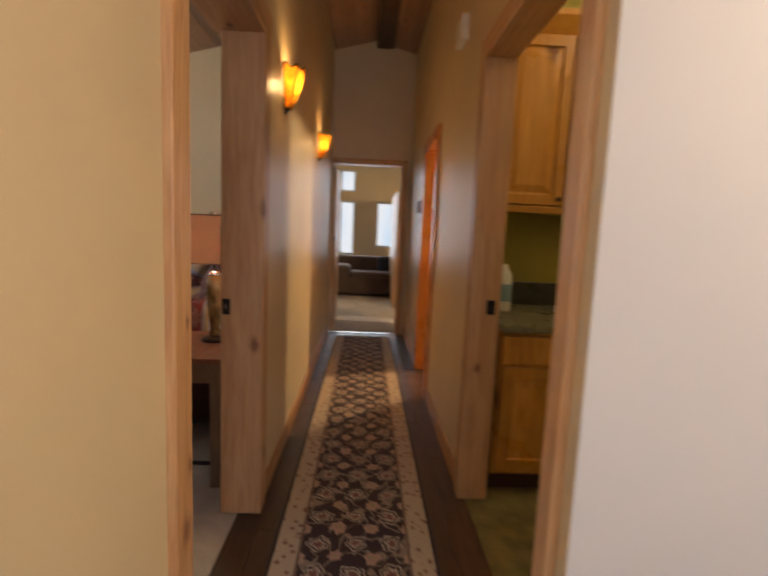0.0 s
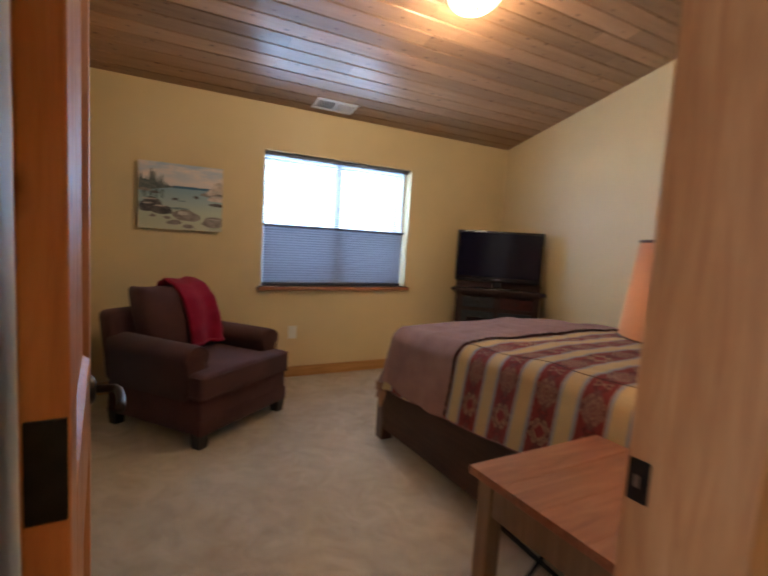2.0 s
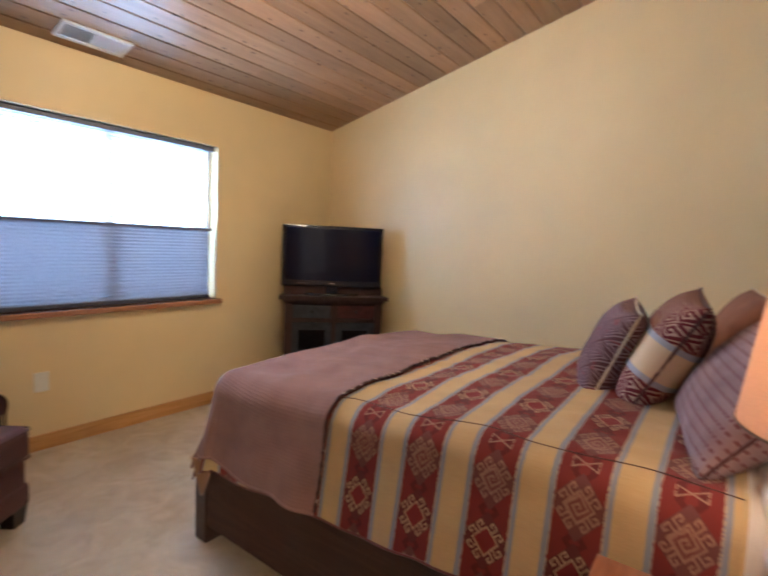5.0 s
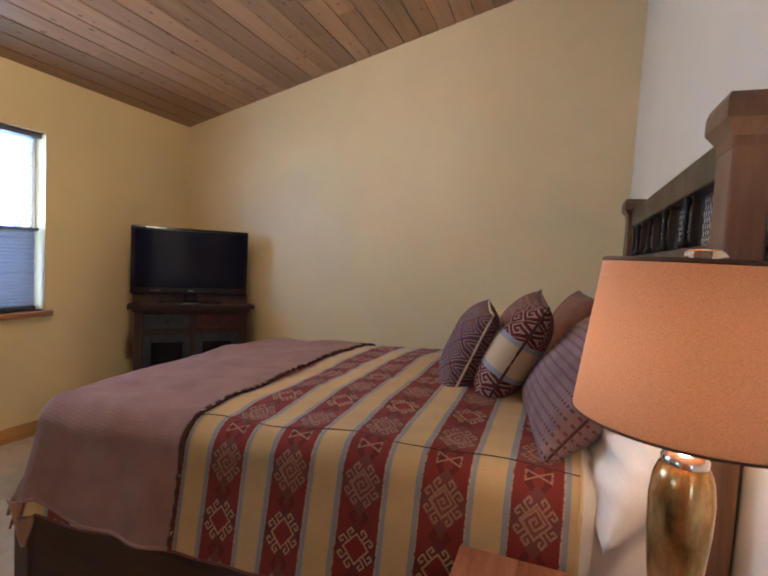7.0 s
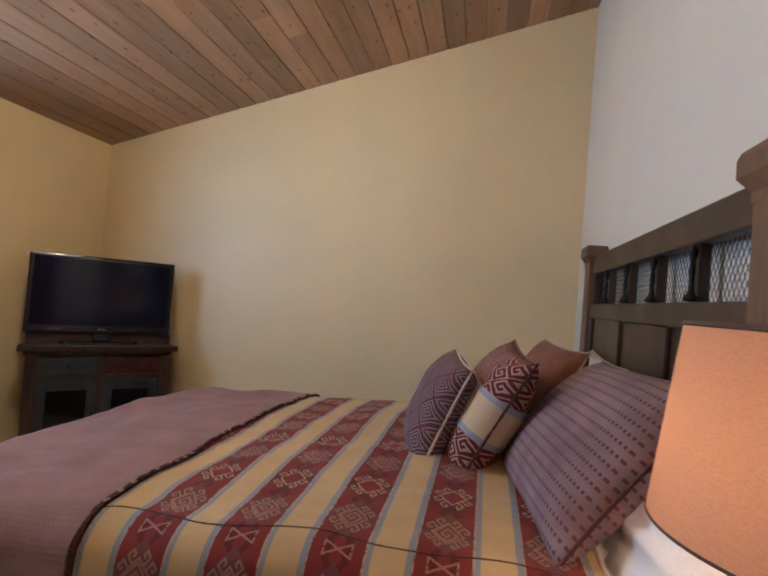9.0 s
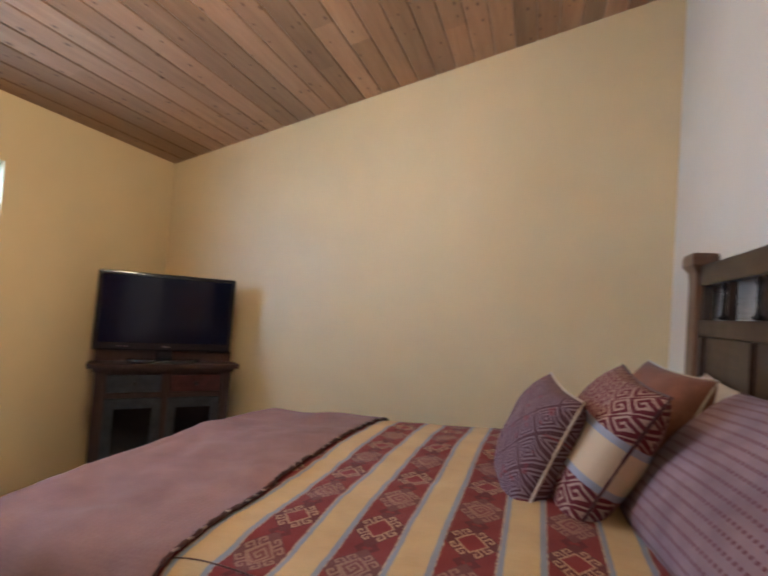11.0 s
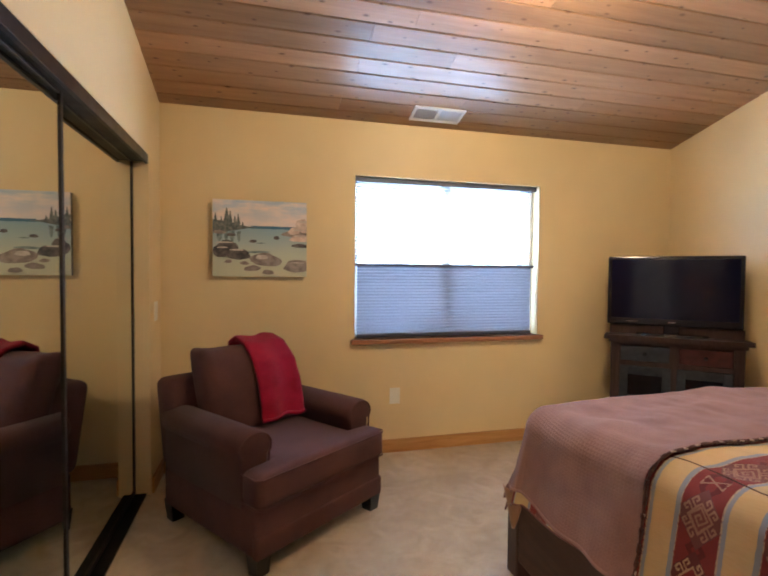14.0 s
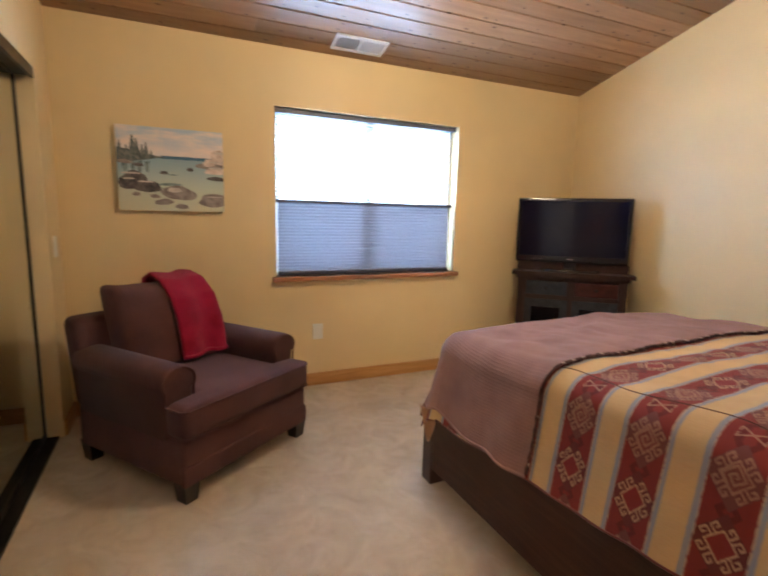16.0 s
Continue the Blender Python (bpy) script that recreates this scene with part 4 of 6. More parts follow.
part("seam", tube([drape(-2.11 + (SB - -2.11) * k / 80, BY0 + 0.075 + 0.01 * math.sin(k * 0.21), 0.0008) for k in range(81)], 0.0016, 5), fabric("dark_seam_thread", (0.06, 0.02, 0.016), (0.09, 0.03, 0.02), 900), spread, "dark sewn seam")
tip = sheet(lambda u, v: (BX0 - 0.030 + 0.10 * u + 0.02 * v, BY0 - 0.060 + 0.012 * v - 0.008 * math.sin(u * 5), 0.40 - 0.18 * v * (1 - abs(u - 0.55) * 1.5)), 10, 10, 0.004)
part("lining_corner", tip, fabric("tan_lining_cloth", (0.27, 0.135, 0.07), (0.35, 0.18, 0.10), 1200), spread, "tan lining showing at the corner", True)
throw = thing("bed_throw", "mauve waffle-weave blanket with fringed edge over the bed foot", "blanket")
FA, FB = -3.215, -2.12


def rumple(a, b):
    p = drape(a, b, 0.014, 0.010)
    k = noise.noise(Vector((a * 4.2, b * 4.2, 9.1))) * 0.010 + noise.noise(Vector((a * 9 + b * 5, b * 4, 2.2))) * 0.007
    return (p[0], p[1] - max(0.0, k) * 0.8, p[2] + max(0.0, k))


def throw_edge(v):
    return FB + 0.012 * math.sin(v * 9) + 0.006 * math.sin(v * 23 + 1)


def throw_point(u, v):
    """The blanket is turned back a little at the bed's corner, where the spread shows under its hem."""
    a = FA + (throw_edge(v) - FA) * u
    lo = TB0 + 0.012 + 0.05 * min(1.0, max(0.0, (-2.40 - a) / 0.35))
    return rumple(a, lo + (TB1 - 0.02 - lo) * v)


part("blanket_cloth", sheet(throw_point, 90, 170, 0.0, lambda u, v: (FA + (FB - FA) * u, TB0 + (TB1 - TB0) * v)), BLANKET, throw, "", True)
fr = bmesh.new()
rng_t = random.Random(21)
pts = [drape(throw_edge(v / 160) + 0.002, TB0 + 0.02 + (TB1 - TB0 - 0.04) * v / 160, 0.010) for v in range(161)]
for k, (p, q) in enumerate(zip(pts, pts[1:])):
    rod(p, q, 0.0055 + 0.002 * math.sin(k * 1.9), 6, fr)
tufts = bmesh.new()
for k in range(2, 158, 3):
    if rng_t.random() < 0.45:
        p, q = Vector(pts[k]), Vector(pts[k + 1])
        rod(p + Vector((0.003, 0, 0.005)), p.lerp(q, 0.9) + Vector((0.006, 0, 0.003)), 0.0030, 6, tufts)
tagged(part("fringe_tufts", tufts, fabric("cream_fringe_tuft", (0.36, 0.25, 0.21), (0.46, 0.34, 0.28), 900, 0.95, 0.2, 60), throw, "cream knots along the fringe"), kind="stuff")
part("fringe_edge", fr, fabric("dark_red_fringe", (0.045, 0.012, 0.012), (0.10, 0.045, 0.035), 900, 0.95, 0.2, 60), throw, "dark red fringed edge")
fr2 = tube([throw_point(v / 60, 0.0) for v in range(61)], 0.006, 6)
part("hem", fr2, BLANKET, throw)
lin = thing("bed_sheet", "white cotton sheet folded back at the bed head", "bed sheet")
part("sheet_cloth", sheet(lambda u, v: (lambda p: (p[0], p[1] + 0.012 * (1 if p[1] < 4 else -1), p[2] - 0.012 + 0.008 * math.sin(u * 14 + v * 4)))(drape(-1.0 + 0.24 * u, TB0 + 0.05 + (TB1 - TB0 - 0.1) * v)), 24, 90), LINEN, lin, "", True)


def cushion(name, w, h, t, material, label, m, piping=None, category="cushion", crumple=0.0):
    """A stuffed cushion, w by h by t, lying in its own xz plane, with a pinched edge and pulled-out corners."""
    c = thing(name, label, category, m, "cushions on the bed")
    n = 30
    bm = bmesh.new()
    lay = bm.loops.layers.uv.new("UVMap")
    for side in (-1, 1):
        grid = []
        for i in range(n + 1):
            row = []
            for j in range(n + 1):
                a, b = 2 * i / n - 1, 2 * j / n - 1
                pull = 1 - 0.07 * (1 - a * a) * (abs(b) ** 3)
                pull2 = 1 - 0.07 * (1 - b * b) * (abs(a) ** 3)
                puff = max(0.0, (1 - abs(a) ** 2.6) * (1 - abs(b) ** 2.6)) ** 0.5
                wr = 0.006 * noise.noise(Vector((a * 2.5, b * 2.5, side * 3 + w * 9))) + crumple * (noise.noise(Vector((a * 3 + b * 2, b * 7, side * 2))) + 0.5 * noise.noise(Vector((a * 9, b * 6 + a * 3, side * 5))))
                row.append(bm.verts.new((a * w / 2 * pull2, side * (t / 2 * puff + wr * puff), b * h / 2 * pull)))
            grid.append(row)
        for i in range(n):
            for j in range(n):
                f = bm.faces.new((grid[i][j], grid[i + 1][j], grid[i + 1][j + 1], grid[i][j + 1]))
                for lp, (p, q) in zip(f.loops, ((i, j), (i + 1, j), (i + 1, j + 1), (i, j + 1))):
                    lp[lay].uv = ((p / n - 0.5) * w, (q / n - 0.5) * h)
    bmesh.ops.remove_doubles(bm, verts=bm.verts, dist=0.0008)
    bmesh.ops.recalc_face_normals(bm, faces=bm.faces)
    part("cover", bm, material, c, "", True)
    if piping:
        pb = bmesh.new()
        ring = []
        for k in range(4):
            for i in range(16):
                s = 2 * i / 16 - 1
                a, b = ((s, -1), (1, s), (-s, 1), (-1, -s))[k]
                pull = 1 - 0.07 * (1 - a * a) * (abs(b) ** 3)
                pull2 = 1 - 0.07 * (1 - b * b) * (abs(a) ** 3)
                ring.append((a * w / 2 * pull2, 0, b * h / 2 * pull))
        tube(ring + ring[:2], 0.0048, 6, pb)
        part("piping", pb, piping, c)
    return c


def key_cloth():
    n = Nodes("mauve_greek_key_cloth", 0.85, spec=0.2)
    uv = n.coord("UV")
    u, v, _ = n.split(uv)
    c = 0.105
    qx = n.math("SUBTRACT", n.math("MODULO", n.math("ADD", n.math("ADD", u, v), 4.0), c), c / 2)
    qy = n.math("SUBTRACT", n.math("MODULO", n.math("ADD", n.math("SUBTRACT", u, v), 4.0), c), c / 2)
    d = n.math("MAXIMUM", n.math("ABSOLUTE", qx), n.math("ABSOLUTE", qy))
    ring = n.math("GREATER_THAN", n.math("SINE", n.math("MULTIPLY", d, 480)), 0.0)
    dots = n.math("GREATER_THAN", n.noise(uv, 26, 1), 0.64)
    col = n.mix(ring, (0.085, 0.035, 0.04), (0.22, 0.15, 0.16))
    n.colour(n.mix(n.math("MULTIPLY", dots, 0.5), col, (0.22, 0.035, 0.04)))
    n.bump(n.math("ADD", n.math("MULTIPLY", ring, 0.5), n.noise(uv, 300, 2)), 0.35, 0.002)
    return n.m


def band_cloth():
    n = Nodes("red_kilim_with_gold_band", 0.85, spec=0.2)
    uv = n.coord("UV")
    u, v, _ = n.split(uv)
    av = n.math("ABSOLUTE", n.math("SUBTRACT", v, 0.0))
    gold = n.math("LESS_THAN", av, 0.055)
    edge = n.math("MULTIPLY", n.math("LESS_THAN", av, 0.075), n.math("SUBTRACT", 1.0, gold))
    c = 0.072
    qx = n.math("SUBTRACT", n.math("MODULO", n.math("ADD", n.math("ADD", u, v), 4.0), c), c / 2)
    qy = n.math("SUBTRACT", n.math("MODULO", n.math("ADD", n.math("SUBTRACT", u, v), 4.0), c), c / 2)
    d = n.math("MAXIMUM", n.math("ABSOLUTE", qx), n.math("ABSOLUTE", qy))
    turn = n.math("DIVIDE", n.math("ARCTAN2", qy, qx), math.tau)
    ring = n.math("GREATER_THAN", n.math("SINE", n.math("MULTIPLY", n.math("ADD", n.math("DIVIDE", d, 0.020), turn), math.tau)), 0.35)
    red = n.mix(ring, (0.115, 0.020, 0.026), (0.36, 0.24, 0.19))
    col = n.mix(edge, red, (0.30, 0.32, 0.38))
    n.colour(n.mix(gold, col, (0.56, 0.43, 0.28)))
    n.bump(n.math("ADD", n.math("MULTIPLY", ring, 0.5), n.noise(uv, 300, 2)), 0.35, 0.002)
    return n.m


def dotted_cloth():
    n = Nodes("mauve_ribbed_sham_cloth", 0.88, spec=0.15)
    uv = n.coord("UV")
    u, v, _ = n.split(uv)
    rib = n.math("SINE", n.math("MULTIPLY", v, 235))
    dash = n.math("MULTIPLY", n.math("GREATER_THAN", rib, 0.55), n.math("GREATER_THAN", n.math("SINE", n.math("MULTIPLY", u, 500)), -0.1))
    col = n.ramp(n.noise(uv, 8, 3), (0.35, (0.19, 0.120, 0.125)), (0.65, (0.27, 0.18, 0.18)))
    n.colour(n.mix(dash, col, (0.14, 0.052, 0.054)))
    n.b.inputs["Sheen Weight"].default_value = 0.06
    n.bump(n.math("SUBTRACT", n.math("MULTIPLY", rib, 0.25), n.math("MULTIPLY", dash, 0.7)), 0.5, 0.003)
    return n.m


def lean(x, y, z, back, spin=0.0, yaw=0.0):
    """A pose for a cushion that faces the bed's foot, with its foot at this place, leaning back by so many degrees."""
    return Matrix.Translation((x, y, z)) @ Matrix.Rotation(radians(90 + yaw), 4, "Z") @ Matrix.Rotation(radians(back), 4, "X") @ Matrix.Rotation(radians(spin), 4, "Y")


GOLDP = fabric("cream_piping", (0.45, 0.36, 0.26), (0.55, 0.45, 0.34), 800)
DARKP = fabric("dark_red_piping", (0.05, 0.014, 0.016), (0.08, 0.022, 0.022), 800)
SHAM = dotted_cloth()
cushion("cushion", 0.41, 0.39, 0.19, key_cloth(), "mauve greek-key cushion with cream piping", lean(-1.365, 4.13, 0.998, 22, -4, 12), GOLDP)
cushion("cushion", 0.41, 0.46, 0.20, band_cloth(), "red kilim cushion with a gold band", lean(-1.195, 4.08, 1.028, 27, -6, 9), DARKP)
cushion("pillow_sham", 0.66, 0.51, 0.22, SHAM, "large mauve ribbed pillow sham leaning on the headboard", lean(-0.935, 3.81, 1.025, 40, 2, 7), DARKP, category="pillow")
RUST = fabric("rust_brown_cushion_cloth", (0.16, 0.060, 0.036), (0.24, 0.10, 0.058), 1100, 0.85, 0.1, 14)
cushion("cushion", 0.46, 0.46, 0.19, RUST, "rust-brown cushion behind the kilim cushion", lean(-0.985, 4.49, 1.025, 24, -2, 14), GOLDP)
cushion("pillow", 0.66, 0.46, 0.17, LINEN, "white sleeping pillow behind the sham", lean(-0.80, 3.62, 0.93, 30, 2, 0), None, category="pillow", crumple=0.028)
cushion("pillow", 0.60, 0.46, 0.17, LINEN, "white sleeping pillow behind the rust-brown cushion", lean(-0.80, 4.52, 0.985, 20, -2, 0), None, category="pillow", crumple=0.022)

# ---------------------------------------------------------------- bedside table and lamp
tab = thing("bedside_table", "wooden bedside table with a reddish plank top and light legs", "table")
TX0, TX1, TY0, TY1, TZ = -1.215, -0.668, 2.70, 3.295, 0.677
for k in range(4):
    a, b = TX0 + (TX1 - TX0) * k / 4, TX0 + (TX1 - TX0) * (k + 1) / 4
    part("top_plank", box(a + 0.0006, b - 0.0006, TY0, TY1, TZ - 0.026, TZ, 0.002), TABLEW, tab)
for x, y in ((TX0 + 0.02, TY0 + 0.025), (TX1 - 0.075, TY0 + 0.025), (TX0 + 0.02, TY1 - 0.08), (TX1 - 0.075, TY1 - 0.08)):
    part("leg", box(x, x + 0.055, y, y + 0.055, 0, TZ - 0.026, 0.004), TABLEL, tab)
for y in (TY0 + 0.035, TY1 - 0.06):
    part("apron", box(TX0 + 0.075, TX1 - 0.075, y, y + 0.022, TZ - 0.135, TZ - 0.026, 0.002), TABLEL, tab)
for x in (TX0 + 0.03, TX1 - 0.06):
    part("apron", box(x, x + 0.022, TY0 + 0.08, TY1 - 0.08, TZ - 0.135, TZ - 0.026, 0.002), TABLEL, tab)
for x in (TX0 + 0.047, TX1 - 0.047):
    part("cross_brace", rod((x, TY0 + 0.08, 0.11), (x, TY1 - 0.08, 0.50), 0.008, 8), IRON, tab)
    part("cross_brace", rod((x, TY0 + 0.08, 0.50), (x, TY1 - 0.08, 0.11), 0.008, 8), IRON, tab)
for y in (TY0 + 0.05, TY1 - 0.05):
    part("stretcher", rod((TX0 + 0.05, y, 0.12), (TX1 - 0.05, y, 0.12), 0.011, 8), IRON, tab)

LX, LY = -0.828, 3.08
tl = thing("table_lamp", "mercury-glass table lamp with an oatmeal drum shade, lit", "table lamp", Matrix.Translation((LX, LY, TZ)))
part("base_plate", lathe([(0, 0), (0.072, 0), (0.074, 0.012), (0.066, 0.022), (0.03, 0.03), (0.0, 0.031)], 32), BRONZE, tl, "dark bronze foot", True)
body = [(0.026, 0.028), (0.030, 0.036), (0.031, 0.05), (0.027, 0.07), (0.033, 0.12), (0.041, 0.19), (0.047, 0.26), (0.048, 0.31), (0.044, 0.345), (0.038, 0.362), (0.034, 0.368)]
gn = Nodes("amber_mercury_glass", 0.16, 0.6)
gco = gn.coord()
gf = gn.noise(gn.scaled(gco, (1, 1, 0.4)), 26, 4, 0.6)
gn.colour(gn.ramp(gf, (0.34, (0.10, 0.055, 0.018)), (0.5, (0.36, 0.22, 0.075)), (0.66, (0.58, 0.42, 0.20))))
gn.bump(gf, 0.10, 0.002)
part("glass_body", lathe(body, 40), gn.m, tl, "amber mercury glass body", True)
part("glass_shoulder", lathe([(0.034, 0.368), (0.035, 0.378), (0.024, 0.390), (0.010, 0.392)], 32), CHROME, tl, "polished collar", True)
part("stem", lathe([(0.009, 0.376), (0.009, 0.66), (0.0, 0.661)], 14), BRONZE, tl, "", True)
sh = part("shade", lathe([(0.176, 0.441), (0.146, 0.693)], 64), SHADE, tl, "oatmeal linen drum shade glowing from within", True)
part("shade_rim", lathe([(0.1765, 0.439), (0.1777, 0.440), (0.1770, 0.4435), (0.1755, 0.443), (0.1765, 0.439)], 64), plain("brown_shade_trim", (0.10, 0.055, 0.035), 0.8), sh)
part("shade_rim", lathe([(0.1465, 0.690), (0.1480, 0.692), (0.1465, 0.697), (0.145, 0.695), (0.1465, 0.690)], 64), plain("brown_shade_trim_b", (0.10, 0.055, 0.035), 0.8), sh)
for k in range(3):
    a = k * math.tau / 3 + 0.4
    part("shade_spider", rod((0, 0, 0.672), (0.146 * math.cos(a), 0.146 * math.sin(a), 0.688), 0.002, 6), CHROME, tl)
part("finial", lathe([(0.0, 0.66), (0.008, 0.662), (0.008, 0.69), (0.026, 0.698), (0.030, 0.706), (0.024, 0.714), (0.0, 0.716)], 20), CLEAR, tl, "clear glass disc finial", True)

# ---------------------------------------------------------------- armchair with a red throw
cm = Matrix.Translation((-3.635, 2.295, 0)) @ Matrix.Rotation(radians(126.5), 4, "Z") @ Matrix.Diagonal((1.06, 1.06, 1.0, 1))
ch = thing("armchair", "brown upholstered club chair with rolled arms", "armchair", cm)


def soft_box(x0, x1, y0, y1, z0, z1, bevel, puff=0.0, seg=4):
    bm = box(x0, x1, y0, y1, z0, z1, bevel, seg)
    if puff:
        bmesh.ops.subdivide_edges(bm, edges=[e for e in bm.edges if e.calc_length() > 0.12], cuts=6, use_grid_fill=True)
        c = Vector(((x0 + x1) / 2, (y0 + y1) / 2, (z0 + z1) / 2))
        hx, hy, hz = (x1 - x0) / 2, (y1 - y0) / 2, (z1 - z0) / 2
        for v in bm.verts:
            d = v.co - c
            k = max(0, 1 - (d.x / hx) ** 2) * max(0, 1 - (d.y / hy) ** 2) if abs(hz) <= min(hx, hy) else max(0, 1 - (d.x / hx) ** 2) * max(0, 1 - (d.z / hz) ** 2)
            ax = 2 if abs(hz) <= min(hx, hy) else 1
            v.co[ax] += (1 if d[ax] > 0 else -1) * puff * k
    return bm


part("seat_base", soft_box(-0.40, 0.40, -0.40, 0.38, 0.08, 0.30, 0.022), CHAIR, ch, "", True)
part("base_band", box(-0.404, 0.404, -0.406, -0.37, 0.084, 0.188, 0.012, 3), CHAIR, ch, "", True)
# the seat cushion wraps forward round both arms, like a T
tee = prism([(-0.262, 0.26), (-0.262, -0.285), (-0.408, -0.285), (-0.408, -0.425), (0.408, -0.425), (0.408, -0.285), (0.262, -0.285), (0.262, 0.26)], 0.302, 0.462, "z")
bmesh.ops.bevel(tee, geom=tee.edges[:], offset=0.042, segments=5, profile=0.5, affect="EDGES")
for v in tee.verts:
    if v.co.z > 0.4:
        v.co.z += 0.016 * (1 - min(1, abs(v.co.x) / 0.42) ** 2)
part("seat_cushion", tee, CHAIR, ch, "", True)
for edge_z in (0.318, 0.446):
    pts = [(-0.404, -0.30, edge_z), (-0.407, -0.40, edge_z), (-0.385, -0.424, edge_z), (0.385, -0.424, edge_z), (0.407, -0.40, edge_z), (0.404, -0.30, edge_z)]
    part("cushion_welt", tube(pts, 0.0045, 6), CHAIR, ch)
for s in (-1, 1):
    prof = []
    for k in range(15):
        a = radians(-40 + 260 * k / 14)
        prof.append((s * (0.335 + 0.088 * math.cos(a)), 0.545 + 0.075 * math.sin(a)))
    prof = [(s * 0.40, 0.28)] + prof + [(s * 0.262, 0.28)]
    arm = prism(prof, -0.305, 0.36, "y")
    edges = [e for e in arm.edges if abs(e.verts[0].co.y - e.verts[1].co.y) < 1e-5 and e.verts[0].co.y < -0.3]
    bmesh.ops.bevel(arm, geom=edges, offset=0.018, segments=3, profile=0.5, affect="EDGES")
    part("arm", arm, CHAIR, ch, "", True)
    rim = bmesh.new()
    pr = [(s * (0.335 + 0.080 * math.cos(radians(-30 + 240 * k / 16))), -0.307, 0.545 + 0.067 * math.sin(radians(-30 + 240 * k / 16))) for k in range(17)]
    pr = [(s * 0.398, -0.307, 0.32)] + pr + [(s * 0.27, -0.307, 0.32)] if s > 0 else [(s * 0.398, -0.307, 0.32)] + pr + [(s * 0.27, -0.307, 0.32)]
    for p, q in zip(pr, pr[1:]):
        rod(p, q, 0.005, 6, rim)
    part("arm_welt", rim, CHAIR, ch)
back = soft_box(-0.40, 0.40, 0.26, 0.42, 0.28, 0.76, 0.05)
for v in back.verts:
    v.co.y += max(0, v.co.z - 0.3) * 0.16
part("backrest", back, CHAIR, ch, "", True)
bc = soft_box(-0.275, 0.275, 0.08, 0.27, 0.455, 0.905, 0.06, 0.03)
for v in bc.verts:
    v.co.y += (v.co.z - 0.45) * 0.30
    if v.co.z > 0.82 and abs(v.co.x) > 0.2:
        v.co.z += 0.034 * (abs(v.co.x) - 0.2) / 0.075
part("back_cushion", bc, CHAIR, ch, "", True)
for x in (-0.36, 0.36):
    for y in (-0.36, 0.34):
        legm = bmesh.new()
        bmesh.ops.create_cone(legm, cap_ends=True, segments=4, radius1=0.042, radius2=0.056, depth=0.11, matrix=Matrix.Translation((x, y, 0.055)) @ Matrix.Rotation(radians(45), 4, "Z"))
        part("leg", legm, LEG, ch)

rt = thing("red_throw", "crimson fleece throw folded over the chair back", "throw blanket", cm)


def throw_path(u, v):
    # u across, v from behind the chair over the top of the cushion and down its front
    path = [(0.52, 0.60), (0.46, 0.80), (0.43, 0.905), (0.36, 0.945), (0.26, 0.915), (0.165, 0.82), (0.115, 0.70), (0.085, 0.58), (0.075, 0.50)]
    t = v * (len(path) - 1)
    i = min(int(t), len(path) - 2)
    f = t - i
    y = path[i][0] * (1 - f) + path[i + 1][0] * f
    z = path[i][1] * (1 - f) + path[i + 1][1] * f
    x = -0.005 + 0.285 * u - 0.10 * (1 - v) * (u - 0.2) * 0.5 - 0.03 * v
    wob = 0.010 * math.sin(u * 9 + v * 3) + 0.006 * noise.noise(Vector((u * 4, v * 6, 2)))
    return (x, y - 0.028 + wob, z + 0.012 + wob * 0.5)


part("throw_cloth", sheet(throw_path, 18, 56, 0.022), RED, rt, "", True)
part("hem", tube([throw_path(k / 18, 1.0) for k in range(19)], 0.012, 8), RED, rt, "", True)

# ---------------------------------------------------------------- corner stand and television
sa = math.degrees(math.atan2(0.68, 0.624))
sm = Matrix.Translation((-3.698, 5.106, 0)) @ Matrix.Rotation(radians(sa), 4, "Z")   # local x along the front, y to the back
st = thing("tv_stand", "weathered wooden corner cabinet with painted drawers and glazed doors", "cabinet", sm)
part("top", prism([(-0.462, -0.015), (0.462, -0.015), (0.455, 0.10), (0.36, 0.36), (-0.36, 0.36), (-0.455, 0.10)], 0.862, 0.893, "z"), STANDW, st)
part("top_moulding", prism([(-0.43, 0.006), (0.43, 0.006), (0.42, 0.10), (0.34, 0.35), (-0.34, 0.35), (-0.42, 0.10)], 0.838, 0.862, "z"), STANDW, st)
part("body", prism([(-0.375, 0.035), (0.375, 0.035), (0.375, 0.10), (0.32, 0.34), (-0.32, 0.34), (-0.375, 0.10)], 0.06, 0.838, "z"), STANDW, st)
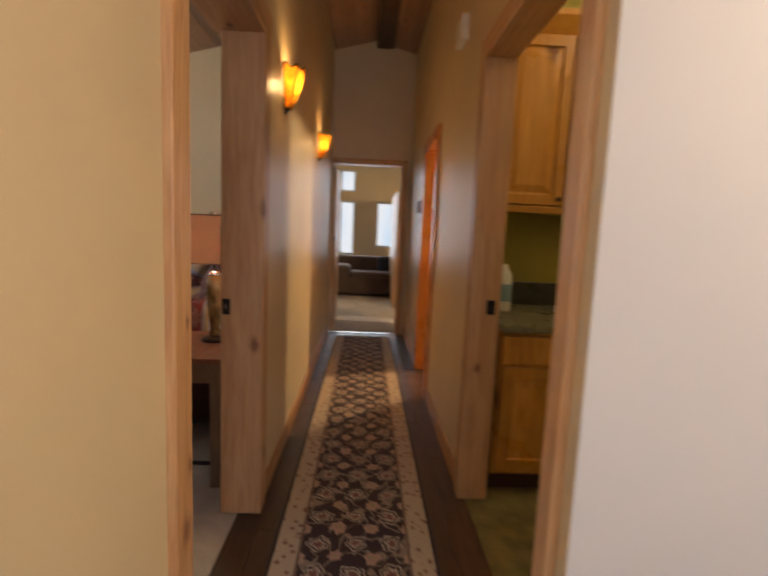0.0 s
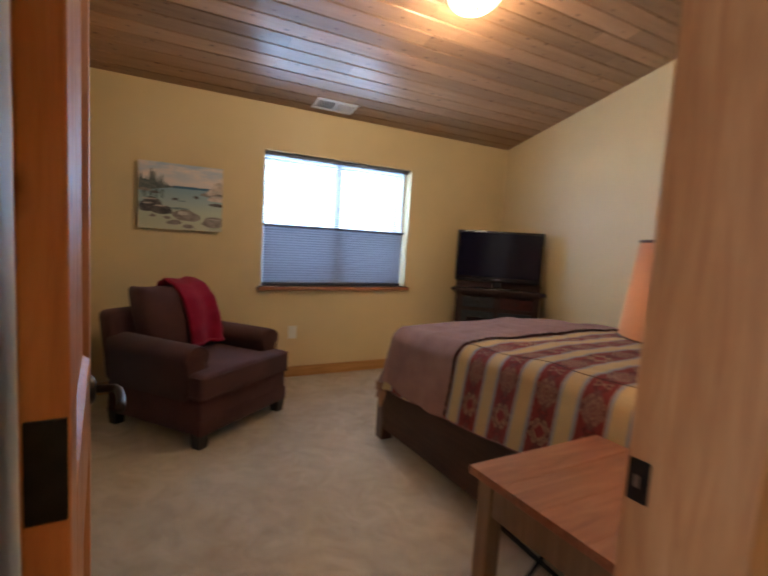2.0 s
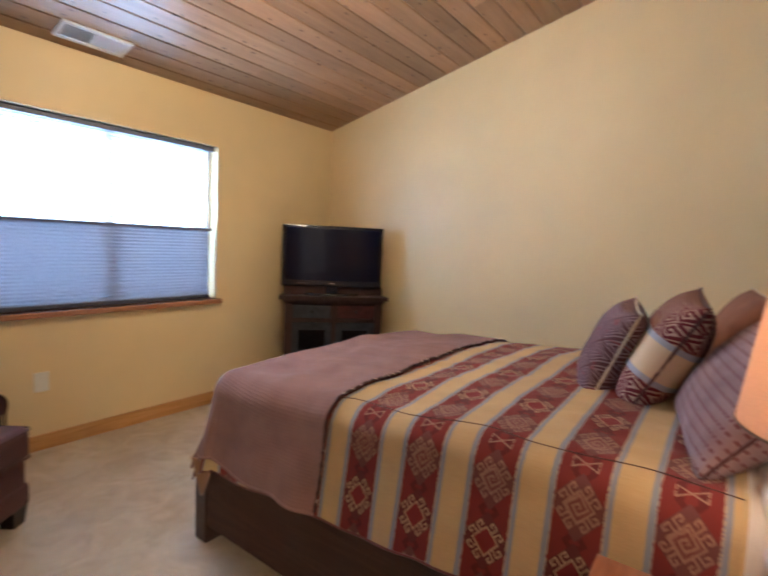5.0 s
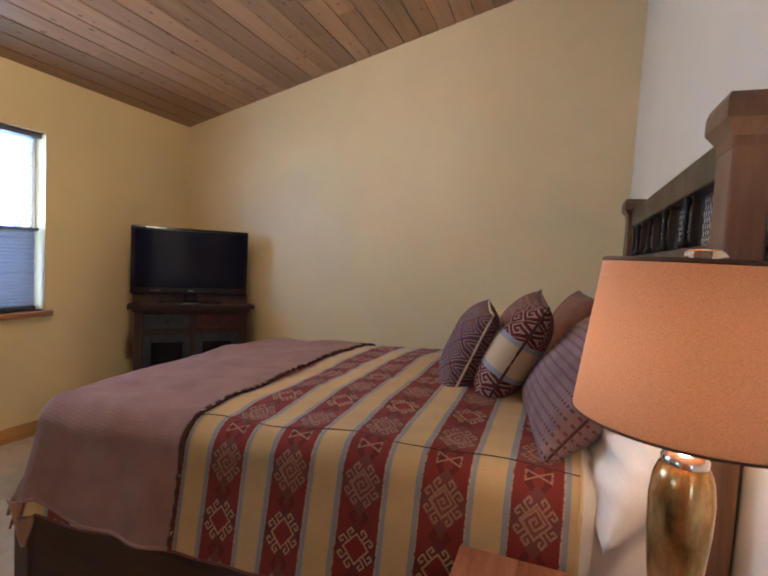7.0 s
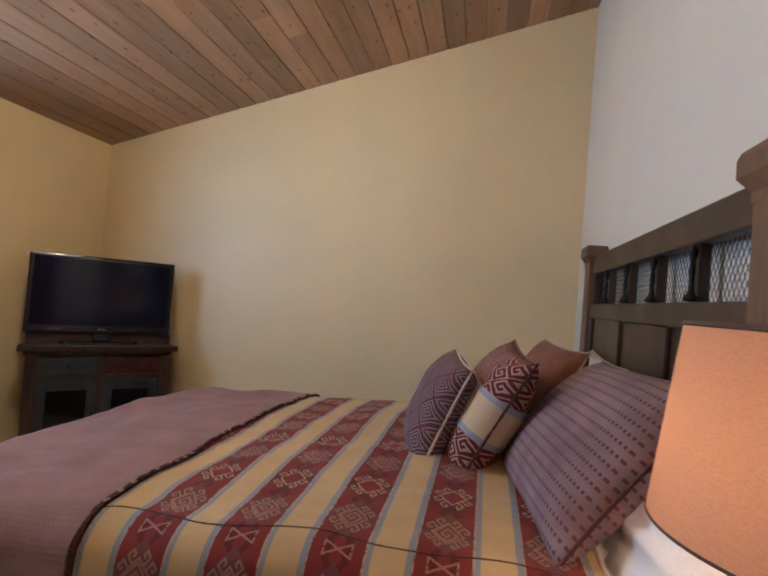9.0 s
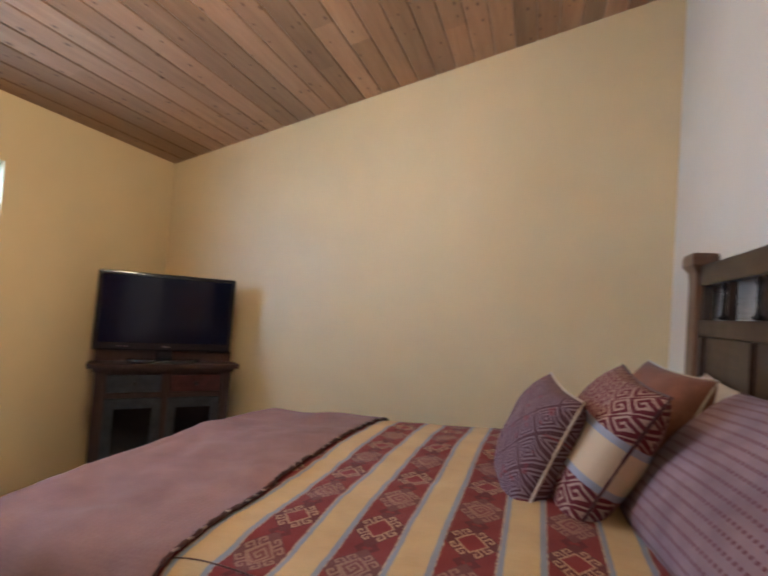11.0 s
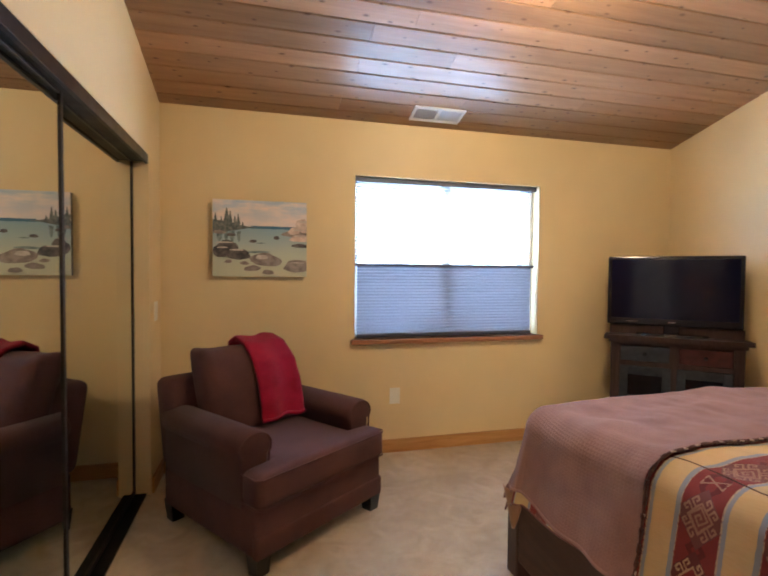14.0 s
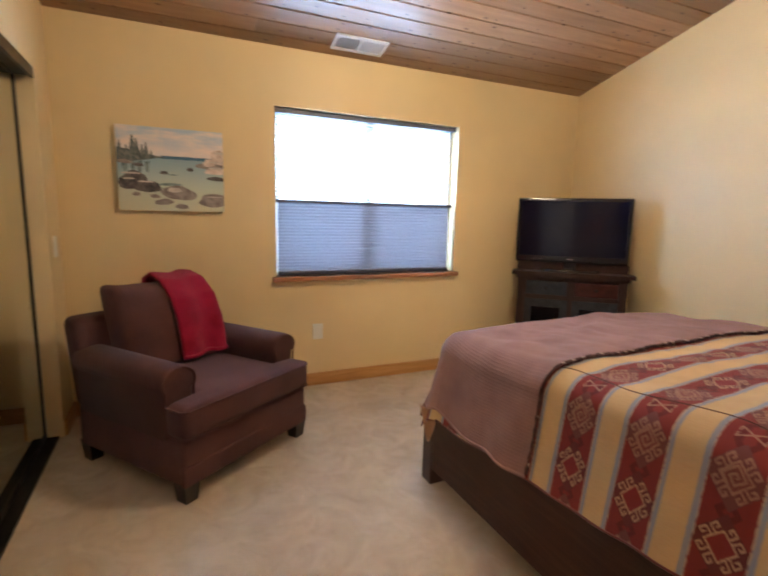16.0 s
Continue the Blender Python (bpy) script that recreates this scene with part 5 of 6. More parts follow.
for s in (-1, 1):
    ear = prism([(s * 0.375, 0.06), (s * 0.43, 0.0601), (s * 0.405, 0.30), (s * 0.385, 0.62), (s * 0.41, 0.838), (s * 0.375, 0.838)], 0.05, 0.09, "y")
    part("side_bracket", ear, STANDW, st)
    part("corner_post", box(s * 0.385 - 0.03, s * 0.385 + 0.03, 0.012, 0.06, 0.0, 0.838, 0.004), STANDW, st)
    dr = part("drawer", box(min(s * 0.03, s * 0.345), max(s * 0.03, s * 0.345), 0.018, 0.05, 0.705, 0.815, 0.003), STANDG if s < 0 else STANDR, st, "grey painted drawer" if s < 0 else "red painted drawer")
    kn = lathe([(0.006, 0.0), (0.006, 0.012), (0.014, 0.018), (0.014, 0.026), (0.0, 0.03)], 14)
    bmesh.ops.transform(kn, matrix=Matrix.Translation((s * 0.188, 0.018, 0.762)) @ Matrix.Rotation(radians(90), 4, "X"), verts=kn.verts)
    part("knob", kn, IRON, dr, "", True)
    x0, x1 = sorted((s * 0.018, s * 0.35))
    dd = part("door", box(x0, x0 + 0.055, 0.016, 0.046, 0.10, 0.665, 0.003), STANDG, st, "grey painted glazed door")
    part("door_stile", box(x1 - 0.055, x1, 0.016, 0.046, 0.10, 0.665, 0.003), STANDG, dd)
    part("door_rail", box(x0 + 0.055, x1 - 0.055, 0.016, 0.046, 0.60, 0.665, 0.003), STANDG, dd)
    part("door_rail", box(x0 + 0.055, x1 - 0.055, 0.016, 0.046, 0.10, 0.17, 0.003), STANDG, dd)
    part("door_glass", box(x0 + 0.05, x1 - 0.05, 0.026, 0.033, 0.165, 0.605), GLASSDARK, dd, "dark glass pane")
    part("door_pull", box(s * 0.045 - 0.006, s * 0.045 + 0.006, 0.004, 0.018, 0.40, 0.47, 0.002), IRON, dd)
part("back_ledge", box(-0.43, 0.43, 0.135, 0.16, 0.893, 0.962, 0.004), STANDW, st)
part("centre_stile", box(-0.03, 0.03, 0.02, 0.05, 0.06, 0.838, 0.003), STANDW, st)
part("drawer_rail", box(-0.355, 0.355, 0.02, 0.05, 0.668, 0.702, 0.003), STANDW, st)

tm = Matrix.Translation((-3.789, 5.1675, 0.893)) @ Matrix.Rotation(radians(sa - 0.5), 4, "Z")
tv = thing("television", "black flat-screen television switched off on a swivel foot", "television", tm)
part("housing", box(-0.432, 0.432, 0.0, 0.075, 0.072, 0.595, 0.010, 3), BLACK, tv)
part("screen", box(-0.405, 0.405, -0.0025, 0.004, 0.125, 0.570, 0.001), SCREEN, tv, "dark glossy screen")
part("back_cover", soft_box(-0.33, 0.33, 0.07, 0.12, 0.11, 0.52, 0.02), BLACK, tv)
part("neck", box(-0.05, 0.05, 0.02, 0.06, 0.015, 0.09, 0.006), BLACK, tv)
footb = bmesh.new()
bmesh.ops.create_cone(footb, cap_ends=True, segments=40, radius1=0.20, radius2=0.19, depth=0.016, matrix=Matrix.Translation((0, 0.04, 0.008)) @ Matrix.Diagonal((1.2, 0.62, 1, 1)))
part("foot", footb, BLACK, tv)
part("badge", box(-0.024, 0.024, -0.004, 0.0, 0.098, 0.104), CHROME, tv, "small silver maker's badge")
for x in (-0.30, -0.27):
    part("indicator_mark", box(x, x + 0.05, -0.0035, 0.0, 0.100, 0.1022), CHROME, tv)

# ---------------------------------------------------------------- on the bedroom walls and ceiling
# ceiling light
slope_turn = Matrix.Rotation(-math.atan(SLOPE), 4, "Y")
cl = thing("ceiling_light", "flush ceiling light with a frosted glass bowl, lit", "ceiling light", Matrix.Translation((-2.6, 3.67, roof(-2.6))) @ slope_turn)
part("pan", lathe([(0.0, 0.0), (0.165, 0.0), (0.175, -0.012), (0.175, -0.032), (0.160, -0.040), (0.150, -0.036)], 48), WHITE, cl, "", True)
bowl = Nodes("frosted_lit_glass", 0.5)
bowl.colour((0.9, 0.86, 0.78))
bowl.b.inputs["Emission Color"].default_value = (1.0, 0.80, 0.55, 1)
bowl.b.inputs["Emission Strength"].default_value = 5.5
part("glass_bowl", lathe([(0.168, -0.036), (0.166, -0.055), (0.148, -0.085), (0.115, -0.112), (0.07, -0.130), (0.02, -0.137), (0.0, -0.138)], 48), bowl.m, cl, "frosted glass bowl, lit", True)
part("finial", lathe([(0.013, -0.134), (0.014, -0.140), (0.009, -0.148), (0.011, -0.156), (0.006, -0.166), (0.0, -0.168)], 16), BRONZE, cl, "", True)

# vent in the ceiling boards
vm = Matrix.Translation((-4.17, 3.445, roof(-4.17) - 0.001)) @ slope_turn
ve = thing("ceiling_vent", "white metal air register set in the ceiling boards", "vent", vm)
part("backing", box(-0.075, 0.075, -0.175, 0.175, -0.004, -0.002), plain("dark_vent_throat", (0.05, 0.05, 0.055), 0.8), ve)
for a, b, c, d in ((-0.085, 0.085, -0.19, -0.165), (-0.085, 0.085, 0.165, 0.19), (-0.085, -0.06, -0.165, 0.165), (0.06, 0.085, -0.165, 0.165), (-0.06, 0.06, -0.012, 0.012)):
    part("frame", box(a, b, c, d, -0.012, 0.0, 0.002), WHITE, ve)
for k in range(22):
    yy = (-0.155 + k * 0.0132) if k < 11 else (0.022 + (k - 11) * 0.0132)
    tilt = 35 if k < 11 else -40
    sb = box(-0.06, 0.06, -0.005, 0.005, -0.0007, 0.0007)
    bmesh.ops.transform(sb, matrix=Matrix.Translation((0, yy, -0.008)) @ Matrix.Rotation(radians(tilt), 4, "X"), verts=sb.verts)
    part("slat", sb, WHITE, ve)


# canvas print of a rocky lake shore
def lake_print():
    n = Nodes("lake_shore_print", 0.6)
    uv = n.coord("UV")
    u, v, _ = n.split(uv)
    # soft sky over a far ridge, turquoise water paling to green shallows
    cloud = n.noise(n.scaled(uv, (2.0, 6.0, 1)), 1.6, 4)
    high = n.ramp(v, (0.70, 0.0), (1.0, 0.75))
    sky_c = n.mix(n.math("MULTIPLY", n.ramp(cloud, (0.36, 1.0), (0.66, 0.0)), n.math("ADD", 0.25, high)), (0.86, 0.72, 0.66), (0.34, 0.50, 0.66))
    water = n.ramp(v, (0.05, (0.62, 0.62, 0.46)), (0.28, (0.54, 0.61, 0.50)), (0.45, (0.38, 0.50, 0.52)), (0.62, (0.24, 0.39, 0.49)))
    ripple = n.noise(n.scaled(uv, (3, 26, 1)), 2.0, 3)
    water = n.mix(n.math("MULTIPLY", ripple, 0.25), water, (0.55, 0.58, 0.55))
    col = n.mix(n.math("GREATER_THAN", v, 0.645), water, sky_c)
    ridge = n.math("MULTIPLY", n.math("LESS_THAN", n.math("ABSOLUTE", n.math("SUBTRACT", v, 0.650)), n.math("MULTIPLY", 0.022, n.math("ADD", 0.35, n.noise(n.scaled(uv, (9, 0.1, 1)), 1.0, 2)))), n.math("GREATER_THAN", u, 0.40))
    col = n.mix(ridge, col, (0.06, 0.16, 0.26))
    n.colour(col)
    n.bump(n.noise(uv, 500, 2), 0.15, 0.001)
    return n.m


ar = thing("wall_picture", "stretched canvas print of a rocky lake shore", "picture")
AY0, AY1, AZ0, AZ1, AX = 1.912, 2.533, 1.313, 1.828, W + 0.036
cb = sheet(lambda u, v: (AX, AY0 + (AY1 - AY0) * u, AZ0 + (AZ1 - AZ0) * v), 1, 1)
part("print", cb, lake_print(), ar, "lake shore scene in blue and green")
part("canvas_edge", box(W + 0.001, AX - 0.001, AY0, AY1, AZ0, AZ1, 0.002), plain("canvas_edge_cloth", (0.20, 0.20, 0.18), 0.8), ar)


def flat_shape(name, pts, mat, lift, label=""):
    """A painted shape on the canvas; pts in fractions of its width and height."""
    bm = bmesh.new()
    vs = [bm.verts.new((AX + lift, AY0 + (AY1 - AY0) * a, AZ0 + (AZ1 - AZ0) * b)) for a, b in pts]
    bm.faces.new(vs)
    bmesh.ops.recalc_face_normals(bm, faces=bm.faces)
    return part(name, bm, mat, ar, label)


def stone(cx, cy, rx, ry, seed, n=18, clip=True):
    pts = []
    for k in range(n):
        a = math.tau * k / n
        w = 1 + 0.12 * math.sin(2 * a + seed) + 0.06 * math.sin(5 * a + seed * 2)
        yy = math.sin(a)
        x, y = cx + rx * w * math.cos(a), cy + ry * w * (yy if yy > 0 else yy * 0.55)
        pts.append((min(0.998, max(0.002, x)), min(0.998, max(0.002, y))))
    return pts


def print_paint(name, a, b, scale=14):
    n = Nodes(name, 0.6)
    n.colour(n.ramp(n.noise(n.coord(), scale, 4), (0.35, a), (0.65, b)))
    return n.m


P_DARK = print_paint("print_dark_stone", (0.045, 0.045, 0.055), (0.17, 0.15, 0.15), 25)
P_MID = print_paint("print_grey_stone", (0.20, 0.17, 0.16), (0.36, 0.31, 0.29), 25)
P_LIGHT = print_paint("print_pale_stone", (0.48, 0.36, 0.30), (0.78, 0.66, 0.60), 22)
P_GLINT = print_paint("print_sunlit_stone", (0.46, 0.40, 0.37), (0.66, 0.60, 0.56), 30)
P_TREE = print_paint("print_pines", (0.05, 0.07, 0.08), (0.20, 0.21, 0.20), 40)
P_REFLECT = print_paint("print_pine_reflection", (0.10, 0.15, 0.17), (0.26, 0.34, 0.34), 30)
flat_shape("painted_shore", [(0.002, 0.56), (0.22, 0.60), (0.36, 0.635), (0.46, 0.645), (0.36, 0.66), (0.30, 0.672), (0.20, 0.69), (0.12, 0.72), (0.002, 0.74)], P_TREE, 0.0005)
for cx, lo, wd in ((0.07, 0.43, 0.035), (0.20, 0.40, 0.03), (0.27, 0.44, 0.022), (0.14, 0.47, 0.025)):
    flat_shape("painted_reflection", [(cx - wd, 0.585), (cx - wd * 0.7, 0.50), (cx, lo), (cx + wd * 0.6, 0.49), (cx + wd, 0.60)], P_REFLECT, 0.0004)
STONES = ((0.46, 0.32, 0.13, 0.022, P_REFLECT), (0.19, 0.54, 0.045, 0.030, P_DARK), (0.07, 0.57, 0.07, 0.030, P_MID), (0.42, 0.46, 0.045, 0.024, P_DARK), (0.50, 0.44, 0.05, 0.010, P_REFLECT),
          (0.90, 0.56, 0.16, 0.06, P_MID), (0.96, 0.66, 0.09, 0.11, P_LIGHT), (0.86, 0.60, 0.07, 0.06, P_LIGHT), (0.95, 0.50, 0.13, 0.06, P_LIGHT), (0.94, 0.41, 0.10, 0.035, P_DARK), (0.67, 0.51, 0.035, 0.028, P_DARK),
          (0.13, 0.33, 0.13, 0.14, P_DARK), (0.27, 0.27, 0.11, 0.10, P_DARK), (0.56, 0.20, 0.17, 0.11, P_MID), (0.90, 0.12, 0.17, 0.10, P_MID), (0.41, 0.10, 0.085, 0.05, P_MID), (0.58, 0.05, 0.06, 0.045, P_MID), (0.33, 0.17, 0.05, 0.028, P_MID), (0.16, 0.19, 0.04, 0.028, P_MID))
for k, (cx, cy, rx, ry, mt) in enumerate(STONES):
    flat_shape("painted_stone", stone(cx, cy, rx, ry, k * 1.7), mt, 0.0008 + 0.0003 * k)
# sunlit caps on the larger stones
for cx, cy, rx, ry in ((0.12, 0.44, 0.085, 0.016), (0.10, 0.375, 0.05, 0.014), (0.25, 0.345, 0.07, 0.014), (0.515, 0.25, 0.075, 0.035), (0.90, 0.185, 0.08, 0.010), (0.95, 0.545, 0.09, 0.018), (0.92, 0.62, 0.06, 0.016), (0.97, 0.735, 0.05, 0.016)):
    flat_shape("painted_highlight", stone(cx, cy, rx, ry, cx * 9), P_GLINT, 0.0072)
for cx, h, w in ((0.03, 0.17, 0.03), (0.09, 0.12, 0.025), (0.145, 0.24, 0.05), (0.18, 0.20, 0.04), (0.23, 0.13, 0.03), (0.265, 0.16, 0.03), (0.31, 0.06, 0.02)):
    right, left = [], []
    for i in range(6):
        f = i / 6
        right += [(cx + w * (1 - f), 0.66 + h * f), (cx + w * (0.62 - 0.5 * f), 0.66 + h * (f + 0.09))]
        left += [(max(0.002, cx - w * (1 - f)), 0.66 + h * f), (max(0.002, cx - w * (0.62 - 0.5 * f)), 0.66 + h * (f + 0.09))]
    flat_shape("painted_pine", [(cx, 0.64)] + right + [(cx, 0.66 + h)] + left[::-1], P_TREE, 0.0012 + 0.0002 * h)

# outlet and switch
ou = thing("wall_outlet", "ivory duplex outlet plate on the yellow wall", "outlet")
part("plate", box(W, W + 0.006, 3.155, 3.235, 0.365, 0.485, 0.002), PLATE, ou)
for z in (0.402, 0.448):
    part("socket", box(W + 0.005, W + 0.0075, 3.178, 3.212, z - 0.014, z + 0.014, 0.003), PLATE, ou)
sw = thing("light_switch", "ivory rocker switch plate beside the wardrobe", "light switch")
part("plate", box(-4.215, -4.135, S, S + 0.006, 1.035, 1.155, 0.002), PLATE, sw)
part("rocker", box(-4.19, -4.16, S + 0.005, S + 0.010, 1.06, 1.13, 0.002), PLATE, sw)
# white corner of the wardrobe return
part("trim", box(-4.024, -4.0195, S - 0.098, S - 0.002, 0.0, 2.03), WALL)["kind"] = "structure"

# ---------------------------------------------------------------- hall
def sconce(y, label):
    m = Matrix.Translation((HL, y, 2.06)) @ Matrix.Scale(0.92, 4)
    s = thing("wall_sconce", label, "wall lamp", m, "hall sconces")
    part("back_plate", box(0.0, 0.008, -0.045, 0.045, -0.13, 0.02, 0.003), BRONZE, s)
    # half cone of mica, open above, with a wavy rim
    bm = bmesh.new()
    n, rows = 20, 8
    grid = []
    for i in range(rows + 1):
        f = i / rows
        ring = []
        for j in range(n + 1):
            a = math.pi * j / n - math.pi / 2
            rr = 0.035 + 0.075 * f ** 0.8
            top = 0.012 * math.sin(j * 1.7) if i == rows else 0.0
            ring.append(bm.verts.new((0.006 + rr * math.cos(a), rr * 1.05 * math.sin(a), -0.115 + 0.215 * f + top)))
        grid.append(ring)
    for p, q in zip(grid, grid[1:]):
        for j in range(n):
            bm.faces.new((p[j], p[j + 1], q[j + 1], q[j]))
    bmesh.ops.recalc_face_normals(bm, faces=bm.faces)
    part("mica_shade", bm, MICA, s, "glowing amber mica shade", True)
    for a in (-90, -45, 0, 45, 90):
        rb = bmesh.new()
        pts = []
        for i in range(9):
            f = i / 8
            rr = 0.037 + 0.075 * f ** 0.8
            pts.append((0.006 + rr * math.cos(radians(a)), rr * 1.05 * math.sin(radians(a)), -0.116 + 0.22 * f))
        for p, q in zip(pts, pts[1:]):
            rod(p, q, 0.004, 6, rb)
        part("iron_rib", rb, IRON, s)
    rim = bmesh.new()
    pts = [(0.006 + 0.112 * math.cos(math.pi * j / 24 - math.pi / 2), 0.118 * math.sin(math.pi * j / 24 - math.pi / 2), 0.10 + 0.012 * math.sin(j * 1.42)) for j in range(25)]
    for p, q in zip(pts, pts[1:]):
        rod(p, q, 0.005, 6, rim)
    part("iron_rim", rim, IRON, s, "wavy iron rim")
    # pine-tree cut-out in iron on the lower front
    tree = bmesh.new()
    for i in range(5):
        z = -0.10 + 0.026 * i
        w = 0.036 - 0.006 * i
        rr = 0.041 + 0.075 * ((z + 0.115) / 0.215) ** 0.8
        for sgn in (-1, 1):
            rod((0.008 + rr * math.cos(0.5), rr * math.sin(0.5), z + 0.012), (0.008 + rr * math.cos(0.5 + sgn * w / rr), rr * math.sin(0.5 + sgn * w / rr), z), 0.004, 6, tree)
    part("iron_tree", tree, IRON, s, "black iron pine silhouette")
    part("iron_tip", lathe([(0.0, -0.15), (0.012, -0.14), (0.020, -0.128), (0.038, -0.114)], 16, None, -math.pi / 2, math.pi), IRON, s, "", True)
    part("bulb", lathe([(0.010, -0.06), (0.012, -0.04), (0.022, 0.0), (0.018, 0.022), (0.0, 0.032)], 14, None, 0, math.tau, (0.045, 0)), glow("lit_bulb", (1.0, 0.72, 0.35), 25), s, "lit bulb", True)


sconce(3.10, "amber mica and iron wall sconce, lit")
sconce(4.85, "amber mica and iron wall sconce, lit")


def rug_material():
    n = Nodes("persian_runner_weave", 0.95, spec=0.1)
    co = n.coord()
    x, y, _ = n.split(co)
    ax = n.math("ABSOLUTE", x)
    warp = n.math("MULTIPLY", n.math("SUBTRACT", n.noise(co, 9, 2), 0.5), 0.07)
    wx = n.math("ADD", n.math("MULTIPLY", ax, 1.3), warp)
    wy = n.math("ADD", n.math("MULTIPLY", y, 1.3), n.math("MULTIPLY", n.math("SUBTRACT", n.noise(co, 8, 2), 0.5), 0.10))

    def rosettes(cx, cy, ox, oy, rad):
        qx = n.math("SUBTRACT", n.math("MODULO", n.math("ADD", wx, 10 * cx + ox), cx), cx / 2)
        qy = n.math("SUBTRACT", n.math("MODULO", n.math("ADD", wy, 20 * cy + oy), cy), cy / 2)
        d = n.math("SQRT", n.math("ADD", n.math("MULTIPLY", qx, qx), n.math("MULTIPLY", n.math("MULTIPLY", qy, qy), 0.8)))
        a = n.math("ARCTAN2", qy, qx)
        dd = n.math("ADD", d, n.math("MULTIPLY", n.math("SINE", n.math("MULTIPLY", a, 6)), rad * 0.12))
        return dd

    d1 = rosettes(0.20, 0.24, 0.10, 0.0, 0.055)
    d2 = rosettes(0.20, 0.24, 0.0, 0.12, 0.04)
    vine = n.math("LESS_THAN", n.math("ABSOLUTE", n.math("SUBTRACT", n.noise(n.scaled(co, (1, 0.8, 1)), 13, 1, 0.4, 0.6), 0.5)), 0.030)
    petal = n.math("LESS_THAN", d1, 0.058)
    ring = n.math("LESS_THAN", n.math("ABSOLUTE", n.math("SUBTRACT", d1, 0.044)), 0.007)
    heart = n.math("LESS_THAN", d1, 0.024)
    p2 = n.math("LESS_THAN", d2, 0.040)
    h2 = n.math("LESS_THAN", d2, 0.018)
    field = n.mix(n.math("MULTIPLY", vine, 0.8), (0.036, 0.015, 0.015), (0.38, 0.28, 0.20))
    field = n.mix(petal, field, (0.58, 0.46, 0.35))
    field = n.mix(ring, field, (0.05, 0.028, 0.022))
    field = n.mix(heart, field, (0.20, 0.085, 0.06))
    field = n.mix(p2, field, (0.50, 0.31, 0.23))
    field = n.mix(h2, field, (0.40, 0.30, 0.18))
    small = n.node("ShaderNodeTexVoronoi", Vector=co, Scale=26.0).outputs["Distance"]
    border = n.mix(n.math("LESS_THAN", small, 0.30), (0.54, 0.42, 0.30), (0.24, 0.13, 0.09))
    col = n.mix(n.math("GREATER_THAN", ax, 0.222), field, border)
    line = n.math("LESS_THAN", n.math("ABSOLUTE", n.math("SUBTRACT", ax, 0.226)), 0.006)
    col = n.mix(line, col, (0.20, 0.12, 0.08))
    col = n.mix(n.math("GREATER_THAN", ax, 0.326), col, (0.030, 0.018, 0.016))
    col = n.mix(1.0, col, n.ramp(n.noise(co, 300, 2), (0.3, 0.75), (0.7, 1.05)), "MULTIPLY")
    n.colour(col)
    n.b.inputs["Sheen Weight"].default_value = 0.2
    n.bump(n.noise(co, 350, 2), 0.6, 0.004)
    return n.m


rug = thing("hall_runner", "dark persian-pattern hall runner with a cream border", "rug")
part("woven_top", box(-0.342, 0.342, 0.2, 6.22, 0.0, 0.011, 0.004), rug_material(), rug)
part("end_binding", box(-0.342, 0.342, 6.21, 6.235, 0.0, 0.009, 0.003), fabric("dark_rug_binding", (0.02, 0.012, 0.010), (0.04, 0.024, 0.02), 900), rug)

# laundry cabinets behind the first opening
lb = thing("base_cabinet", "honey hickory base cabinet with drawers above panel doors", "cabinet")
part("body", box(0.69, 1.55, 2.75, 3.44, 0.10, 0.855, 0.003), CABW, lb)
part("toe_kick", box(0.69, 1.55, 2.79, 3.40, 0.0, 0.10), plain("dark_toe_kick", (0.05, 0.02, 0.012), 0.6), lb)
wt = thing("worktop", "mottled green laminate worktop with a low upstand", "worktop")
GREEN = plain("mottled_green_laminate", (0.20, 0.19, 0.11), 0.3, 0, 0.4, 40)
part("slab", box(0.685, 1.56, 2.70, 3.44, 0.857, 0.895, 0.008), GREEN, wt)
part("upstand", box(0.69, 1.56, 3.415, 3.445, 0.896, 1.04, 0.004), plain("dark_granite_upstand", (0.06, 0.055, 0.035), 0.3, 0, 0.5, 60), wt)
uc = thing("wall_cabinet", "honey hickory wall cabinet with raised panel doors", "cabinet")
part("body", box(0.69, 1.55, 3.11, 3.445, 1.50, 2.46, 0.003), CABW, uc)
part("light_rail", box(0.69, 1.55, 3.085, 3.13, 1.463, 1.50, 0.004), CABW, uc)
part("crown", prism([(3.11, 2.42), (3.05, 2.50), (3.05, 2.53), (3.11, 2.53)], 0.69, 1.55, "x"), CABW, uc)


